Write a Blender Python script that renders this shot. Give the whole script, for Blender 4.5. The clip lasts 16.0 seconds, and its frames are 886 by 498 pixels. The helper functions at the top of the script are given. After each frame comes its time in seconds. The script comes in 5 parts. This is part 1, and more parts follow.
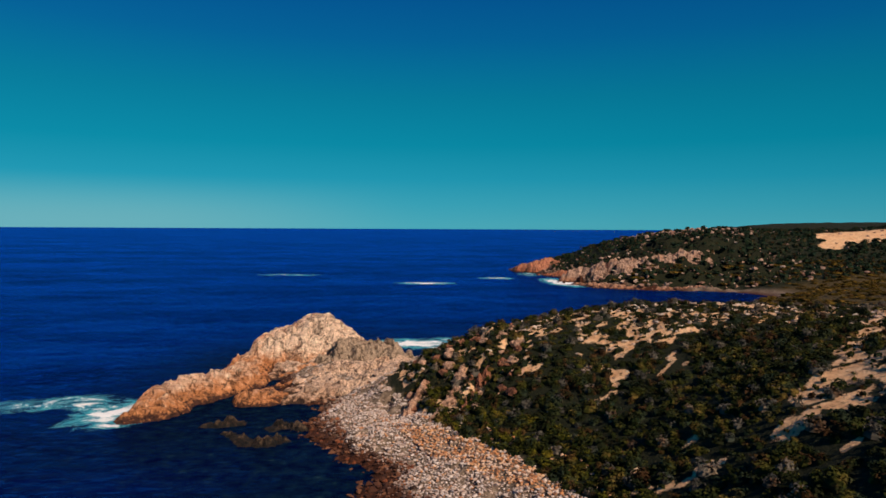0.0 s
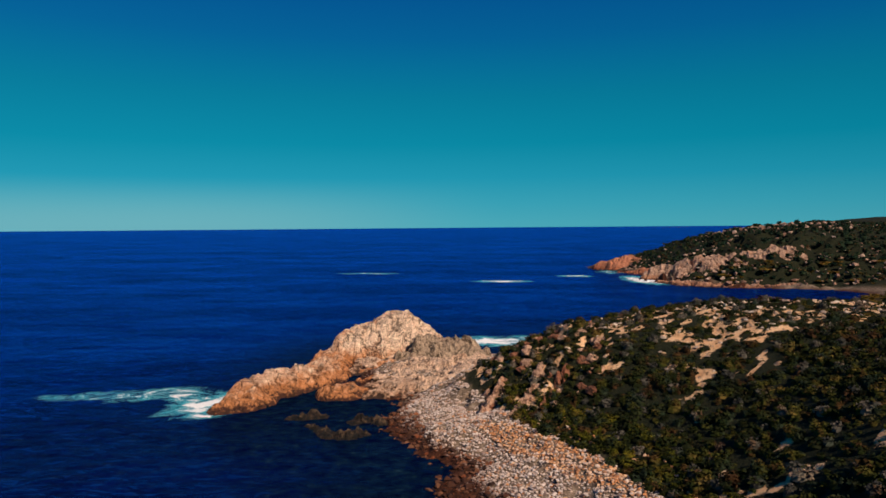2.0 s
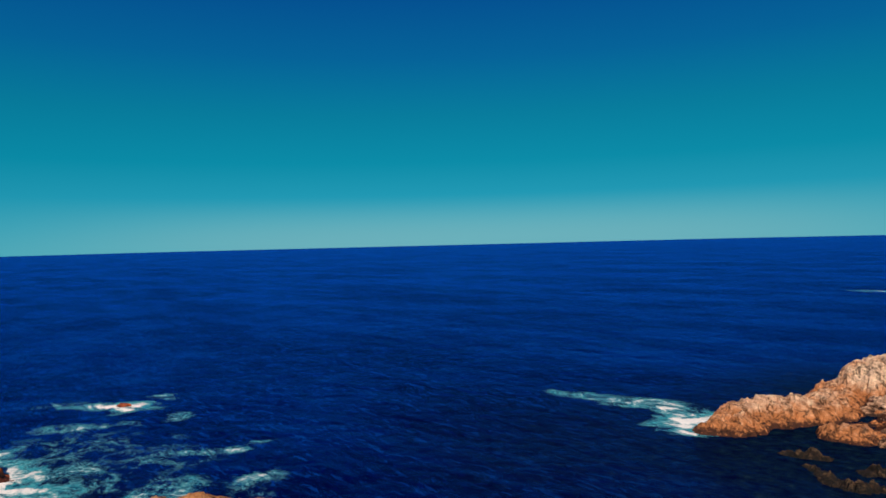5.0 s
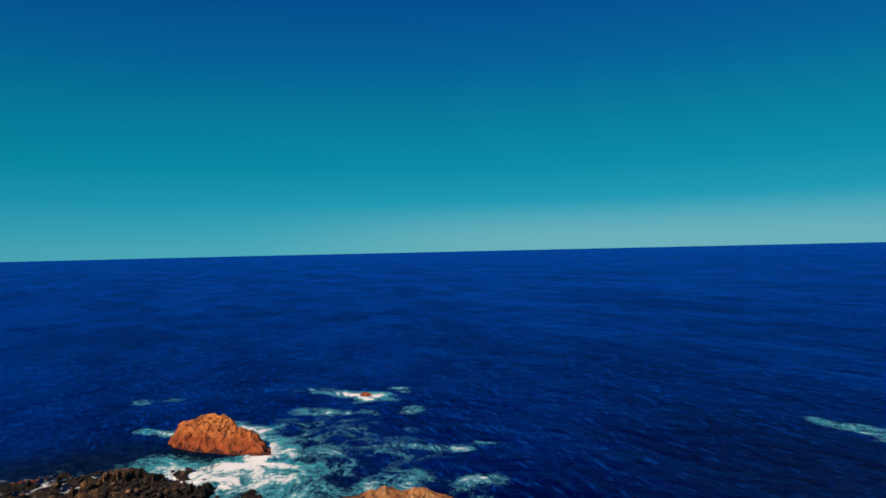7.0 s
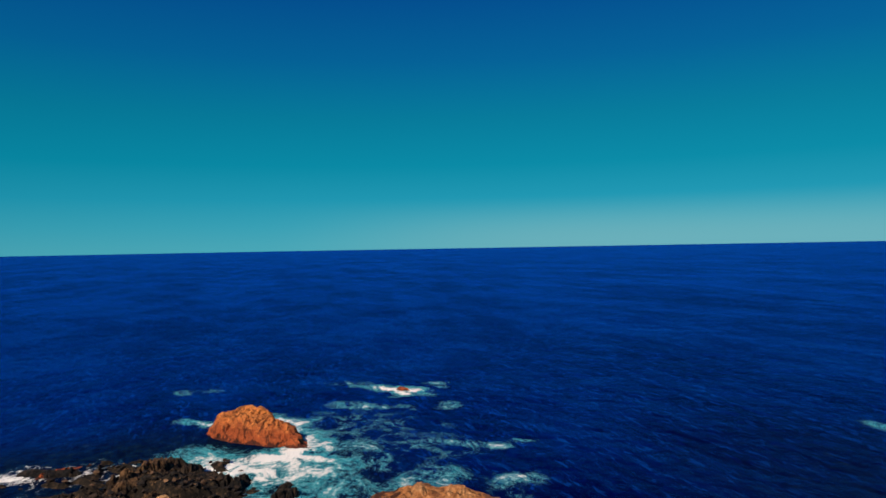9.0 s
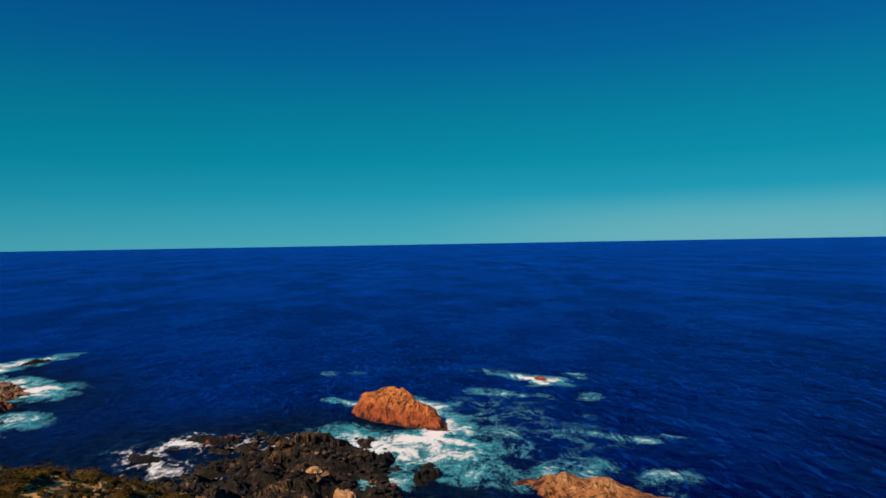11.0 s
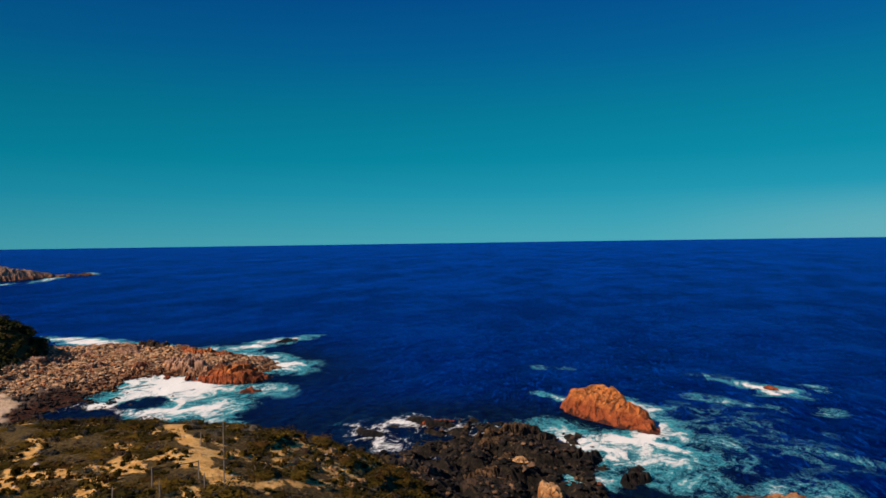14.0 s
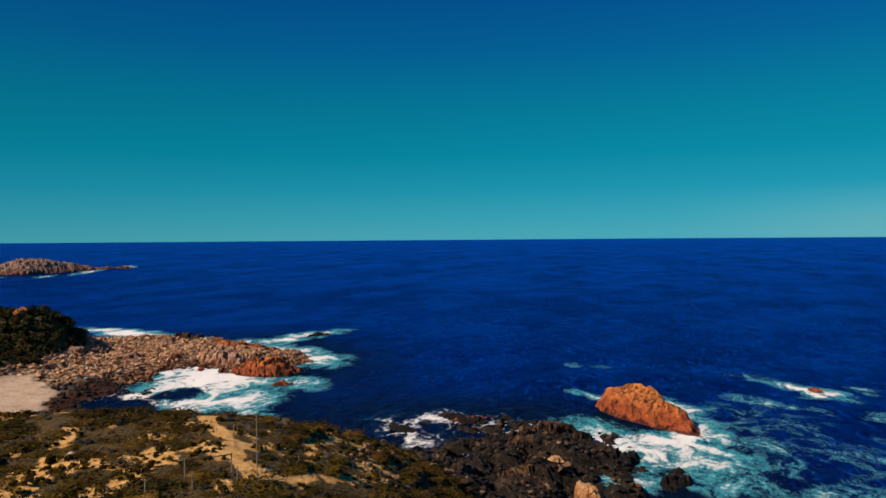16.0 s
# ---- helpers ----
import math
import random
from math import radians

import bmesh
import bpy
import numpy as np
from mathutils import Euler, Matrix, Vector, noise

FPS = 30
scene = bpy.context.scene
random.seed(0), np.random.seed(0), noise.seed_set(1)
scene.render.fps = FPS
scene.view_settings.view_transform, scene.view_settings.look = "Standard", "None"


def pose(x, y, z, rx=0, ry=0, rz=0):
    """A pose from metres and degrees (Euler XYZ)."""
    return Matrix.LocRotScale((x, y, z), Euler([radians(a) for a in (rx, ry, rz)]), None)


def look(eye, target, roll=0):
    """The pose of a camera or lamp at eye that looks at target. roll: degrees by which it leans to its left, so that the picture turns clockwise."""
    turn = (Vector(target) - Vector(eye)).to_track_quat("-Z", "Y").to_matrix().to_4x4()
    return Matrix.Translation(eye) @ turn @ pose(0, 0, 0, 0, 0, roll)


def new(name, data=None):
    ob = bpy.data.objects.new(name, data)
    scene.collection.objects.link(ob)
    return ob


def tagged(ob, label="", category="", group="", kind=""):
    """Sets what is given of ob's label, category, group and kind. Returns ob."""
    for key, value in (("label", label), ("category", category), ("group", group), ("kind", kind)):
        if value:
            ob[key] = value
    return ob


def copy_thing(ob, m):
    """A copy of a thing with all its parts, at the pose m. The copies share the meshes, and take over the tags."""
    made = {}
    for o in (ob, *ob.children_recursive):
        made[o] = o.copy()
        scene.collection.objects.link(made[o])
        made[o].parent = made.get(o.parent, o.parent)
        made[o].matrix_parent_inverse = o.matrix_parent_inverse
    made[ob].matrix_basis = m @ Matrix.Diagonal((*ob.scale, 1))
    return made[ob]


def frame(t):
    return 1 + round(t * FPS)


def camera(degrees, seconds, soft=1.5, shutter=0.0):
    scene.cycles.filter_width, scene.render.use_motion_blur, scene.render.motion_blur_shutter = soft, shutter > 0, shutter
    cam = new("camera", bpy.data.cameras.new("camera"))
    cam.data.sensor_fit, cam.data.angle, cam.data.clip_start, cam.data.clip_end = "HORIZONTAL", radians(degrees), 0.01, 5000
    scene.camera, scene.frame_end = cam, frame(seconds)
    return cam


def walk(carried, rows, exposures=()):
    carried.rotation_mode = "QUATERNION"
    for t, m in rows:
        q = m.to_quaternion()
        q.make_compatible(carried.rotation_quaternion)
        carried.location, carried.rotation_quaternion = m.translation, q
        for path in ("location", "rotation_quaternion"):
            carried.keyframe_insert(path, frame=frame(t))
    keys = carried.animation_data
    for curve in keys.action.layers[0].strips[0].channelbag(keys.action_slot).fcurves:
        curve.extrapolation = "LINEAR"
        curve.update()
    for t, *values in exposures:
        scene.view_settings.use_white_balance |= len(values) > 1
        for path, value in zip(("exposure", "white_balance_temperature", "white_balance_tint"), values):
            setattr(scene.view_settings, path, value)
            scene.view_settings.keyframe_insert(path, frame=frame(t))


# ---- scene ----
EXPOSURE = 0.0
cam = camera(68.53, 16.0, soft=1.6)
# seconds, x, y, z, yaw, pitch, roll
PATH = [
    (0, 0.03, -0, 29.89, 0.53, -2.1, 0.27),
    (0.5, -0, 0.62, 29.84, 1.11, -2.19, 0.33),
    (1, 0.03, 0.93, 29.81, 2.59, -2.24, 0.26),
    (1.5, -0.03, 0.18, 29.79, 4.72, -2.25, 0.01),
    (2, 0.07, -0.01, 29.6, 7.29, -2.2, -0.48),
    (2.5, 0.04, 0.3, 30.01, 9.79, -2.21, -0.43),
    (3, 0.03, -0.64, 30.3, 13.7, -2.12, -0.67),
    (3.5, -0.21, -1.65, 30.12, 19.02, -1.85, -0.81),
    (4, -0.02, -1.93, 30.41, 27.76, -1.62, -1.2),
    (4.5, 0.27, -1.4, 30.45, 38.2, -1.13, -1.34),
    (5, 0.36, -0.75, 30.88, 48.23, -0.69, -1.41),
    (5.2, 0.31, -0.5, 31.03, 52.26, -0.48, -1.43),
    (5.6, 0.13, -0.23, 31.04, 58.9, -0.44, -1.41),
    (6, -0.31, 0.41, 31.07, 63.3, -0.35, -1.37),
    (6.5, -0.98, 1.4, 31.1, 66.9, -0.22, -1.31),
    (6.9, -1.42, 2.04, 31.13, 68.4, -0.13, -1.27),
    (7.3, -1.6, 2.31, 31.14, 68.86, -0.09, -1.25),
    (7.5, -1.78, 2.52, 31.14, 69.03, -0.13, -1.23),
    (8, -2.28, 2.9, 31.12, 69.69, -0.3, -1.16),
    (8.2, -2.49, 2.96, 31.1, 70.14, -0.36, -1.12),
    (8.8, -2.98, 2.83, 30.82, 71.4, -0.39, -1.04),
    (9.4, -3.99, 2.55, 30.25, 73.3, -0.45, -0.89),
    (9.9, -4.73, 2.35, 29.83, 75.9, -0.5, -0.78),
    (10.3, -4.97, 2.29, 29.7, 78.8, -0.51, -0.74),
    (10.5, -5.15, 2.14, 29.57, 80.29, -0.74, -1.02),
    (11, -5.36, 1.68, 29.23, 83.41, -0.77, -0.99),
    (11.5, -5.88, 1.71, 29.14, 85.28, -0.85, -0.88),
    (12, -6.38, 1.64, 29.1, 86.44, -0.99, -0.74),
    (12.5, -6.82, 1.74, 29.03, 88.61, -1.02, -0.67),
    (13, -6.52, 1.73, 29.01, 92.52, -1.04, -0.75),
    (13.5, -5.24, 2.09, 29.07, 97.75, -1.01, -0.88),
    (14, -4.86, 2.53, 29.09, 102.13, -0.85, -0.84),
    (14.5, -5.4, 2.18, 28.92, 104.52, -0.89, -0.81),
    (15, -5.79, 1.88, 28.77, 105.14, -0.96, -0.71),
    (15.5, -6, 1.74, 28.71, 105.07, -1.04, -0.57),
    (16, -6.21, 1.63, 28.69, 104.79, -1.13, -0.44),
]


def heading(x, y, z, yaw, pitch, roll):
    a, p = radians(yaw), radians(pitch)
    ahead = Vector((-math.sin(a) * math.cos(p), math.cos(a) * math.cos(p), math.sin(p)))
    return look((x, y, z), Vector((x, y, z)) + ahead * 50, roll)


walk(cam, [(r[0], heading(*r[1:])) for r in PATH], exposures=[(0, EXPOSURE), (16, EXPOSURE)])

# ---- sky and sun ----
SUN_FROM = Vector((0.66, -0.75, 0.0)).normalized()
SUN_UP = radians(38)
world = bpy.data.worlds.new("sky")
scene.world = world
world.use_nodes = True
wt = world.node_tree
wt.nodes.clear()
sky = wt.nodes.new("ShaderNodeTexSky")
sky.sky_type, sky.sun_disc = "NISHITA", False
sky.sun_elevation, sky.sun_rotation = SUN_UP, math.atan2(SUN_FROM.x, SUN_FROM.y)
sky.air_density, sky.dust_density, sky.ozone_density = 1.0, 0.3, 3.0
# the film stock's teal and blue cast of the air, by height over the horizon
coord = wt.nodes.new("ShaderNodeTexCoord")
sep = wt.nodes.new("ShaderNodeSeparateXYZ")
wt.links.new(coord.outputs["Generated"], sep.inputs[0])
ramp = wt.nodes.new("ShaderNodeValToRGB")
wt.links.new(sep.outputs["Z"], ramp.inputs[0])
SKY_STOPS = [(0.0, (0.6, 3.7, 4.6)), (0.03, (0.35, 3.4, 4.5)), (0.07, (0.1, 2.9, 4.2)), (0.12, (0.0, 2.4, 3.6)),
             (0.19, (0.0, 1.85, 3.1)), (0.27, (0.0, 1.15, 2.95)), (0.36, (0.0, 0.7, 2.6)), (1.0, (0.0, 0.3, 1.6))]
cr = ramp.color_ramp
while len(cr.elements) < len(SKY_STOPS):
    cr.elements.new(0.5)
for el, (p, c) in zip(cr.elements, SKY_STOPS):
    el.position, el.color = p, (*c, 1)
mix = wt.nodes.new("ShaderNodeMix")
mix.data_type, mix.blend_type = "RGBA", "MIX"
mix.inputs[0].default_value = 0.992
wt.links.new(sky.outputs[0], mix.inputs[6])
wt.links.new(ramp.outputs[0], mix.inputs[7])
# pale haze low over the sea, opposite the sun
dot = wt.nodes.new("ShaderNodeVectorMath")
dot.operation = "DOT_PRODUCT"
wt.links.new(coord.outputs["Generated"], dot.inputs[0])
dot.inputs[1].default_value = (-0.70, 0.71, 0.0)
wide = wt.nodes.new("ShaderNodeMapRange")
wide.interpolation_type = "SMOOTHSTEP"
wide.inputs["From Min"].default_value, wide.inputs["From Max"].default_value = 0.72, 1.0
wt.links.new(dot.outputs["Value"], wide.inputs["Value"])
low = wt.nodes.new("ShaderNodeMapRange")
low.interpolation_type = "SMOOTHSTEP"
low.inputs["From Min"].default_value, low.inputs["From Max"].default_value = 0.075, 0.0
wt.links.new(sep.outputs["Z"], low.inputs["Value"])
both = wt.nodes.new("ShaderNodeMath")
both.operation = "MULTIPLY"
wt.links.new(wide.outputs[0], both.inputs[0])
wt.links.new(low.outputs[0], both.inputs[1])
haze = wt.nodes.new("ShaderNodeMix")
haze.data_type = "RGBA"
wt.links.new(both.outputs[0], haze.inputs[0])
wt.links.new(mix.outputs[2], haze.inputs[6])
haze.inputs[7].default_value = (1.35, 4.0, 4.6, 1)
bg = wt.nodes.new("ShaderNodeBackground")
bg.inputs[1].default_value = 0.1
wt.links.new(haze.outputs[2], bg.inputs[0])
glow = wt.nodes.new("ShaderNodeMapRange")
glow.inputs["From Min"].default_value, glow.inputs["From Max"].default_value = -0.2, 1.0
glow.inputs["To Min"].default_value, glow.inputs["To Max"].default_value = 0.080, 0.108
wt.links.new(dot.outputs["Value"], glow.inputs["Value"])
wt.links.new(glow.outputs[0], bg.inputs[1])
wo = wt.nodes.new("ShaderNodeOutputWorld")
wt.links.new(bg.outputs[0], wo.inputs[0])

sun_data = bpy.data.lights.new("sun", "SUN")
sun_data.energy, sun_data.angle, sun_data.color = 5.2, radians(0.53), (1.0, 0.85, 0.68)
sun_ob = new("sun", sun_data)
sun_way = SUN_FROM * math.cos(SUN_UP) + Vector((0, 0, math.sin(SUN_UP)))
sun_ob.matrix_world = look(sun_way * 500, (0, 0, 0))

# ---- materials ----


class Nodes:
    """A small builder for node materials."""

    def __init__(self, name):
        self.mat = bpy.data.materials.new(name)
        self.mat.use_nodes = True
        self.t = self.mat.node_tree
        self.bsdf = self.t.nodes["Principled BSDF"]
        self.pos = self.t.nodes.new("ShaderNodeNewGeometry").outputs["Position"]

    def link(self, a, b):
        self.t.links.new(a, b)
        return self

    def put(self, socket, value):
        if hasattr(value, "is_output"):
            self.t.links.new(value, socket)
        elif isinstance(value, tuple) and len(value) == 3 and socket.type == "RGBA":
            socket.default_value = (*value, 1)
        else:
            socket.default_value = value

    def noise(self, scale, detail=4, rough=0.6, vector=None, distort=0.0):
        n = self.t.nodes.new("ShaderNodeTexNoise")
        n.inputs["Scale"].default_value, n.inputs["Detail"].default_value = scale, detail
        n.inputs["Roughness"].default_value, n.inputs["Distortion"].default_value = rough, distort
        self.link(vector or self.pos, n.inputs["Vector"])
        return n.outputs["Fac"]

    def cells(self, scale, feature="F1", vector=None):
        n = self.t.nodes.new("ShaderNodeTexVoronoi")
        n.feature = feature
        n.inputs["Scale"].default_value = scale
        self.link(vector or self.pos, n.inputs["Vector"])
        return n.outputs["Distance"]

    def stretch(self, sx, sy, sz, turn=0.0, vector=None):
        n = self.t.nodes.new("ShaderNodeMapping")
        n.inputs["Scale"].default_value = (sx, sy, sz)
        n.inputs["Rotation"].default_value = (0, 0, turn)
        self.link(vector or self.pos, n.inputs["Vector"])
        return n.outputs[0]

    def band(self, value, lo, hi):
        n = self.t.nodes.new("ShaderNodeMapRange")
        n.interpolation_type = "SMOOTHSTEP"
        self.link(value, n.inputs["Value"])
        n.inputs["From Min"].default_value, n.inputs["From Max"].default_value = lo, hi
        return n.outputs[0]

    def math(self, op, a, b=0.0):
        n = self.t.nodes.new("ShaderNodeMath")
        n.operation = op
        self.put(n.inputs[0], a)
        self.put(n.inputs[1], b)
        return n.outputs[0]

    def mix(self, fac, a, b, blend="MIX"):
        n = self.t.nodes.new("ShaderNodeMix")
        n.data_type, n.blend_type = "RGBA", blend
        self.put(n.inputs[0], fac)
        self.put(n.inputs[6], a)
        self.put(n.inputs[7], b)
        return n.outputs[2]

    def ramp(self, fac, stops):
        n = self.t.nodes.new("ShaderNodeValToRGB")
        self.link(fac, n.inputs[0])
        while len(n.color_ramp.elements) < len(stops):
            n.color_ramp.elements.new(0.5)
        for el, (p, c) in zip(n.color_ramp.elements, stops):
            el.position, el.color = p, (*c, 1)
        return n.outputs[0]

    def height(self):
        n = self.t.nodes.new("ShaderNodeSeparateXYZ")
        self.link(self.pos, n.inputs[0])
        return n.outputs["Z"]

    def slope(self):
        g = self.t.nodes.new("ShaderNodeNewGeometry")
        n = self.t.nodes.new("ShaderNodeSeparateXYZ")
        self.link(g.outputs["Normal"], n.inputs[0])
        return n.outputs["Z"]

    def attr(self, name):
        n = self.t.nodes.new("ShaderNodeAttribute")
        n.attribute_name = name
        return n.outputs["Fac"]

    def random(self):
        return self.t.nodes.new("ShaderNodeObjectInfo").outputs["Random"]

    def island(self):
        return self.t.nodes.new("ShaderNodeNewGeometry").outputs["Random Per Island"]

    def bump(self, height, strength, distance):
        n = self.t.nodes.new("ShaderNodeBump")
        n.inputs["Strength"].default_value, n.inputs["Distance"].default_value = strength, distance
        self.link(height, n.inputs["Height"])
        self.link(n.outputs[0], self.bsdf.inputs["Normal"])

    def done(self, color, rough=0.9, spec=0.3):
        self.put(self.bsdf.inputs["Base Color"], color)
        self.put(self.bsdf.inputs["Roughness"], rough)
        self.put(self.bsdf.inputs["Specular IOR Level"], spec)
        return self.mat


def rock_material(name, pale, warm, wet, warm_top=4.0, wet_top=0.7):
    """Granite: pale and lichened high up, rust-red near the water, dark at the wet line."""
    n = Nodes(name)
    big, mid, fine = n.noise(0.18, 3), n.noise(0.9, 5, 0.65), n.noise(5.0, 6, 0.7)
    z = n.height()
    zz = n.math("ADD", z, n.math("MULTIPLY", n.math("SUBTRACT", mid, 0.5), 5.0))
    grain = n.math("ADD", n.math("MULTIPLY", mid, 0.5), n.math("MULTIPLY", n.noise(2.6, 6, 0.75), 0.5))
    up = n.ramp(grain, [(0.39, tuple(0.35 * c for c in pale)), (0.46, tuple(0.8 * c for c in pale)), (0.53, pale), (0.61, tuple(min(1, 1.3 * c) for c in pale))])
    low = n.ramp(mid, [(0.25, tuple(0.5 * c for c in warm)), (0.55, warm), (0.8, tuple(min(1, 1.4 * c) for c in warm))])
    color = n.mix(n.band(zz, warm_top * 0.25, warm_top * 1.2), low, up)
    color = n.mix(n.math("MULTIPLY", n.band(big, 0.52, 0.66), 0.55), color, low)
    color = n.mix(n.math("MULTIPLY", n.band(fine, 0.58, 0.74), 0.32), color, (0.09, 0.05, 0.035))
    color = n.mix(n.math("SUBTRACT", 1.0, n.band(zz, wet_top * 0.2, wet_top * 1.6)), color, wet)
    seam = n.noise(0.35, 4, 0.55, n.stretch(1, 1, 0.45), 0.6)
    crack = n.band(n.math("ABSOLUTE", n.math("SUBTRACT", seam, 0.5)), 0.0, 0.022)
    color = n.mix(n.math("MULTIPLY", n.math("SUBTRACT", 1.0, crack), 0.7), color, (0.03, 0.016, 0.012))
    shift = n.t.nodes.new("ShaderNodeVectorMath")
    shift.operation = "MULTIPLY_ADD"
    warp = n.t.nodes.new("ShaderNodeTexNoise")
    warp.inputs["Scale"].default_value = 0.8
    n.link(n.pos, warp.inputs["Vector"]).link(warp.outputs["Color"], shift.inputs[0]).link(n.pos, shift.inputs[2])
    shift.inputs[1].default_value = (1.6, 1.6, 1.6)
    block = n.cells(0.42, "DISTANCE_TO_EDGE", n.stretch(1, 1, 0.6, 0.5, shift.outputs[0]))
    chip = n.cells(1.7, "DISTANCE_TO_EDGE", n.stretch(1, 1, 0.7, 0.2, shift.outputs[0]))
    split, nick = n.band(block, 0.0, 0.05), n.band(chip, 0.0, 0.09)
    color = n.mix(n.math("MULTIPLY", n.math("MULTIPLY", n.math("SUBTRACT", 1.0, split), n.band(big, 0.36, 0.56)), 0.6), color, (0.05, 0.025, 0.016))
    color = n.mix(n.math("MULTIPLY", n.math("MULTIPLY", n.math("SUBTRACT", 1.0, nick), n.band(mid, 0.48, 0.6)), 0.32), color, (0.06, 0.03, 0.02))
    h = n.math("ADD", n.math("MULTIPLY", mid, 0.6), n.math("MULTIPLY", fine, 0.35))
    h = n.math("ADD", h, n.math("ADD", n.math("MULTIPLY", n.band(block, 0.0, 0.3), 0.22), n.math("MULTIPLY", n.band(chip, 0.0, 0.25), 0.06)))
    n.bump(n.math("ADD", h, n.math("MULTIPLY", crack, 0.4)), 1.0, 1.1)
    return n.done(color, 0.85, 0.25)


rock_tan = rock_material("tan_granite", (0.90, 0.61, 0.43), (0.60, 0.23, 0.085), (0.07, 0.025, 0.015), 4.0)
rock_rust = rock_material("rust_granite", (0.80, 0.27, 0.07), (0.44, 0.095, 0.028), (0.10, 0.025, 0.015), 4.0, 0.5)
rock_gold = rock_material("golden_granite", (0.74, 0.40, 0.18), (0.54, 0.20, 0.06), (0.10, 0.03, 0.015), 2.5, 0.4)
rock_dark = rock_material("dark_rock", (0.10, 0.055, 0.030), (0.030, 0.021, 0.015), (0.007, 0.006, 0.006), 3.0, 1.0)
rock_umber = rock_material("umber_rock", (0.21, 0.11, 0.05), (0.060, 0.034, 0.018), (0.010, 0.008, 0.007), 2.5, 0.7)
rock_pink = rock_material("pink_granite", (0.60, 0.34, 0.225), (0.42, 0.18, 0.09), (0.05, 0.02, 0.015), 2.0)
rock_reef = rock_material("reef_rock", (0.15, 0.09, 0.05), (0.05, 0.032, 0.02), (0.010, 0.008, 0.007), 1.5, 0.6)
rock_slab = rock_material("shore_bedrock", (0.76, 0.50, 0.35), (0.58, 0.31, 0.18), (0.06, 0.03, 0.02), 1.5)
rock_island = rock_material("island_rock", (0.44, 0.26, 0.18), (0.30, 0.12, 0.06), (0.05, 0.02, 0.015), 4.0)
rock_cliff = rock_material("red_cliff_rock", (0.34, 0.13, 0.07), (0.30, 0.10, 0.05), (0.05, 0.02, 0.015), 3.0)
rock_head = rock_material("headland_granite", (0.50, 0.30, 0.21), (0.44, 0.20, 0.11), (0.08, 0.03, 0.02), 3.0)
rock_red_head = rock_material("red_headland_granite", (0.52, 0.20, 0.11), (0.46, 0.15, 0.07), (0.08, 0.03, 0.02), 3.0)
rock_grey = rock_material("weathered_rock", (0.46, 0.32, 0.22), (0.36, 0.23, 0.15), (0.05, 0.03, 0.02), 3.0)


def ground_material():
    """Sandy soil, stony shore and rock, by the zones of the land."""
    n = Nodes("coastal_ground")
    big, mid, fine = n.noise(0.06, 4), n.noise(0.5, 5, 0.65), n.noise(4.0, 6, 0.7)
    sand = n.ramp(mid, [(0.25, (0.46, 0.22, 0.10)), (0.5, (0.70, 0.40, 0.21)), (0.75, (0.82, 0.55, 0.35))])
    ochre = n.ramp(n.noise(1.3, 6, 0.7), [(0.3, (0.48, 0.22, 0.055)), (0.5, (0.78, 0.42, 0.13)), (0.72, (0.90, 0.58, 0.24))])
    sand = n.mix(n.attr("orange"), sand, ochre)
    # plant litter, coloured near black to include the shade between bushes
    shaded_litter = n.ramp(fine, [(0.3, (0.005, 0.007, 0.003)), (0.54, (0.013, 0.015, 0.006)), (0.70, (0.040, 0.032, 0.012)), (0.86, (0.17, 0.10, 0.04))])
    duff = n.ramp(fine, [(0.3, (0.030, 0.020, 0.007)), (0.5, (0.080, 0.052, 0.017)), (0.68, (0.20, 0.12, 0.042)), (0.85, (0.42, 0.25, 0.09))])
    shaded_litter = n.mix(n.attr("orange"), shaded_litter, duff)
    # stony ground, painted darker than the boulders to deepen the shade in their gaps
    stone = n.ramp(n.noise(1.2, 5, 0.7), [(0.3, (0.06, 0.04, 0.03)), (0.55, (0.20, 0.14, 0.10)), (0.75, (0.42, 0.32, 0.25))])
    rust = n.ramp(fine, [(0.3, (0.014, 0.006, 0.004)), (0.55, (0.05, 0.016, 0.008)), (0.75, (0.20, 0.06, 0.025))])
    black = n.ramp(n.noise(1.1, 7, 0.75), [(0.3, (0.004, 0.0035, 0.003)), (0.52, (0.016, 0.012, 0.009)), (0.62, (0.06, 0.038, 0.022)), (0.70, (0.30, 0.17, 0.09))])
    beach = n.ramp(n.math("ADD", n.math("MULTIPLY", fine, 0.4), n.math("MULTIPLY", n.noise(0.35, 6, 0.7), 0.6)), [(0.36, (0.34, 0.19, 0.10)), (0.47, (0.60, 0.41, 0.27)), (0.62, (0.74, 0.56, 0.41))])
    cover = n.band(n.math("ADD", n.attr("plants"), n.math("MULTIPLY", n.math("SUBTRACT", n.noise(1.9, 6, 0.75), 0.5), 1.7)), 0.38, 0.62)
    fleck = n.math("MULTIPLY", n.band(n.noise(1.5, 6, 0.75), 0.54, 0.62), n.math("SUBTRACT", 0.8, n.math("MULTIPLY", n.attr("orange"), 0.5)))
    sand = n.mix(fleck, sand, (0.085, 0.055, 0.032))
    color = n.mix(cover, sand, shaded_litter)
    color = n.mix(n.attr("stones"), color, n.mix(n.band(mid, 0.58, 0.8), stone, rust))
    color = n.mix(n.attr("rust"), color, rust)
    color = n.mix(n.attr("black"), color, black)
    color = n.mix(n.attr("beach"), color, beach)
    n.bump(n.math("ADD", n.math("MULTIPLY", mid, 0.6), n.math("MULTIPLY", fine, 0.4)), 0.8, 0.5)
    return n.done(color, 0.95, 0.15)


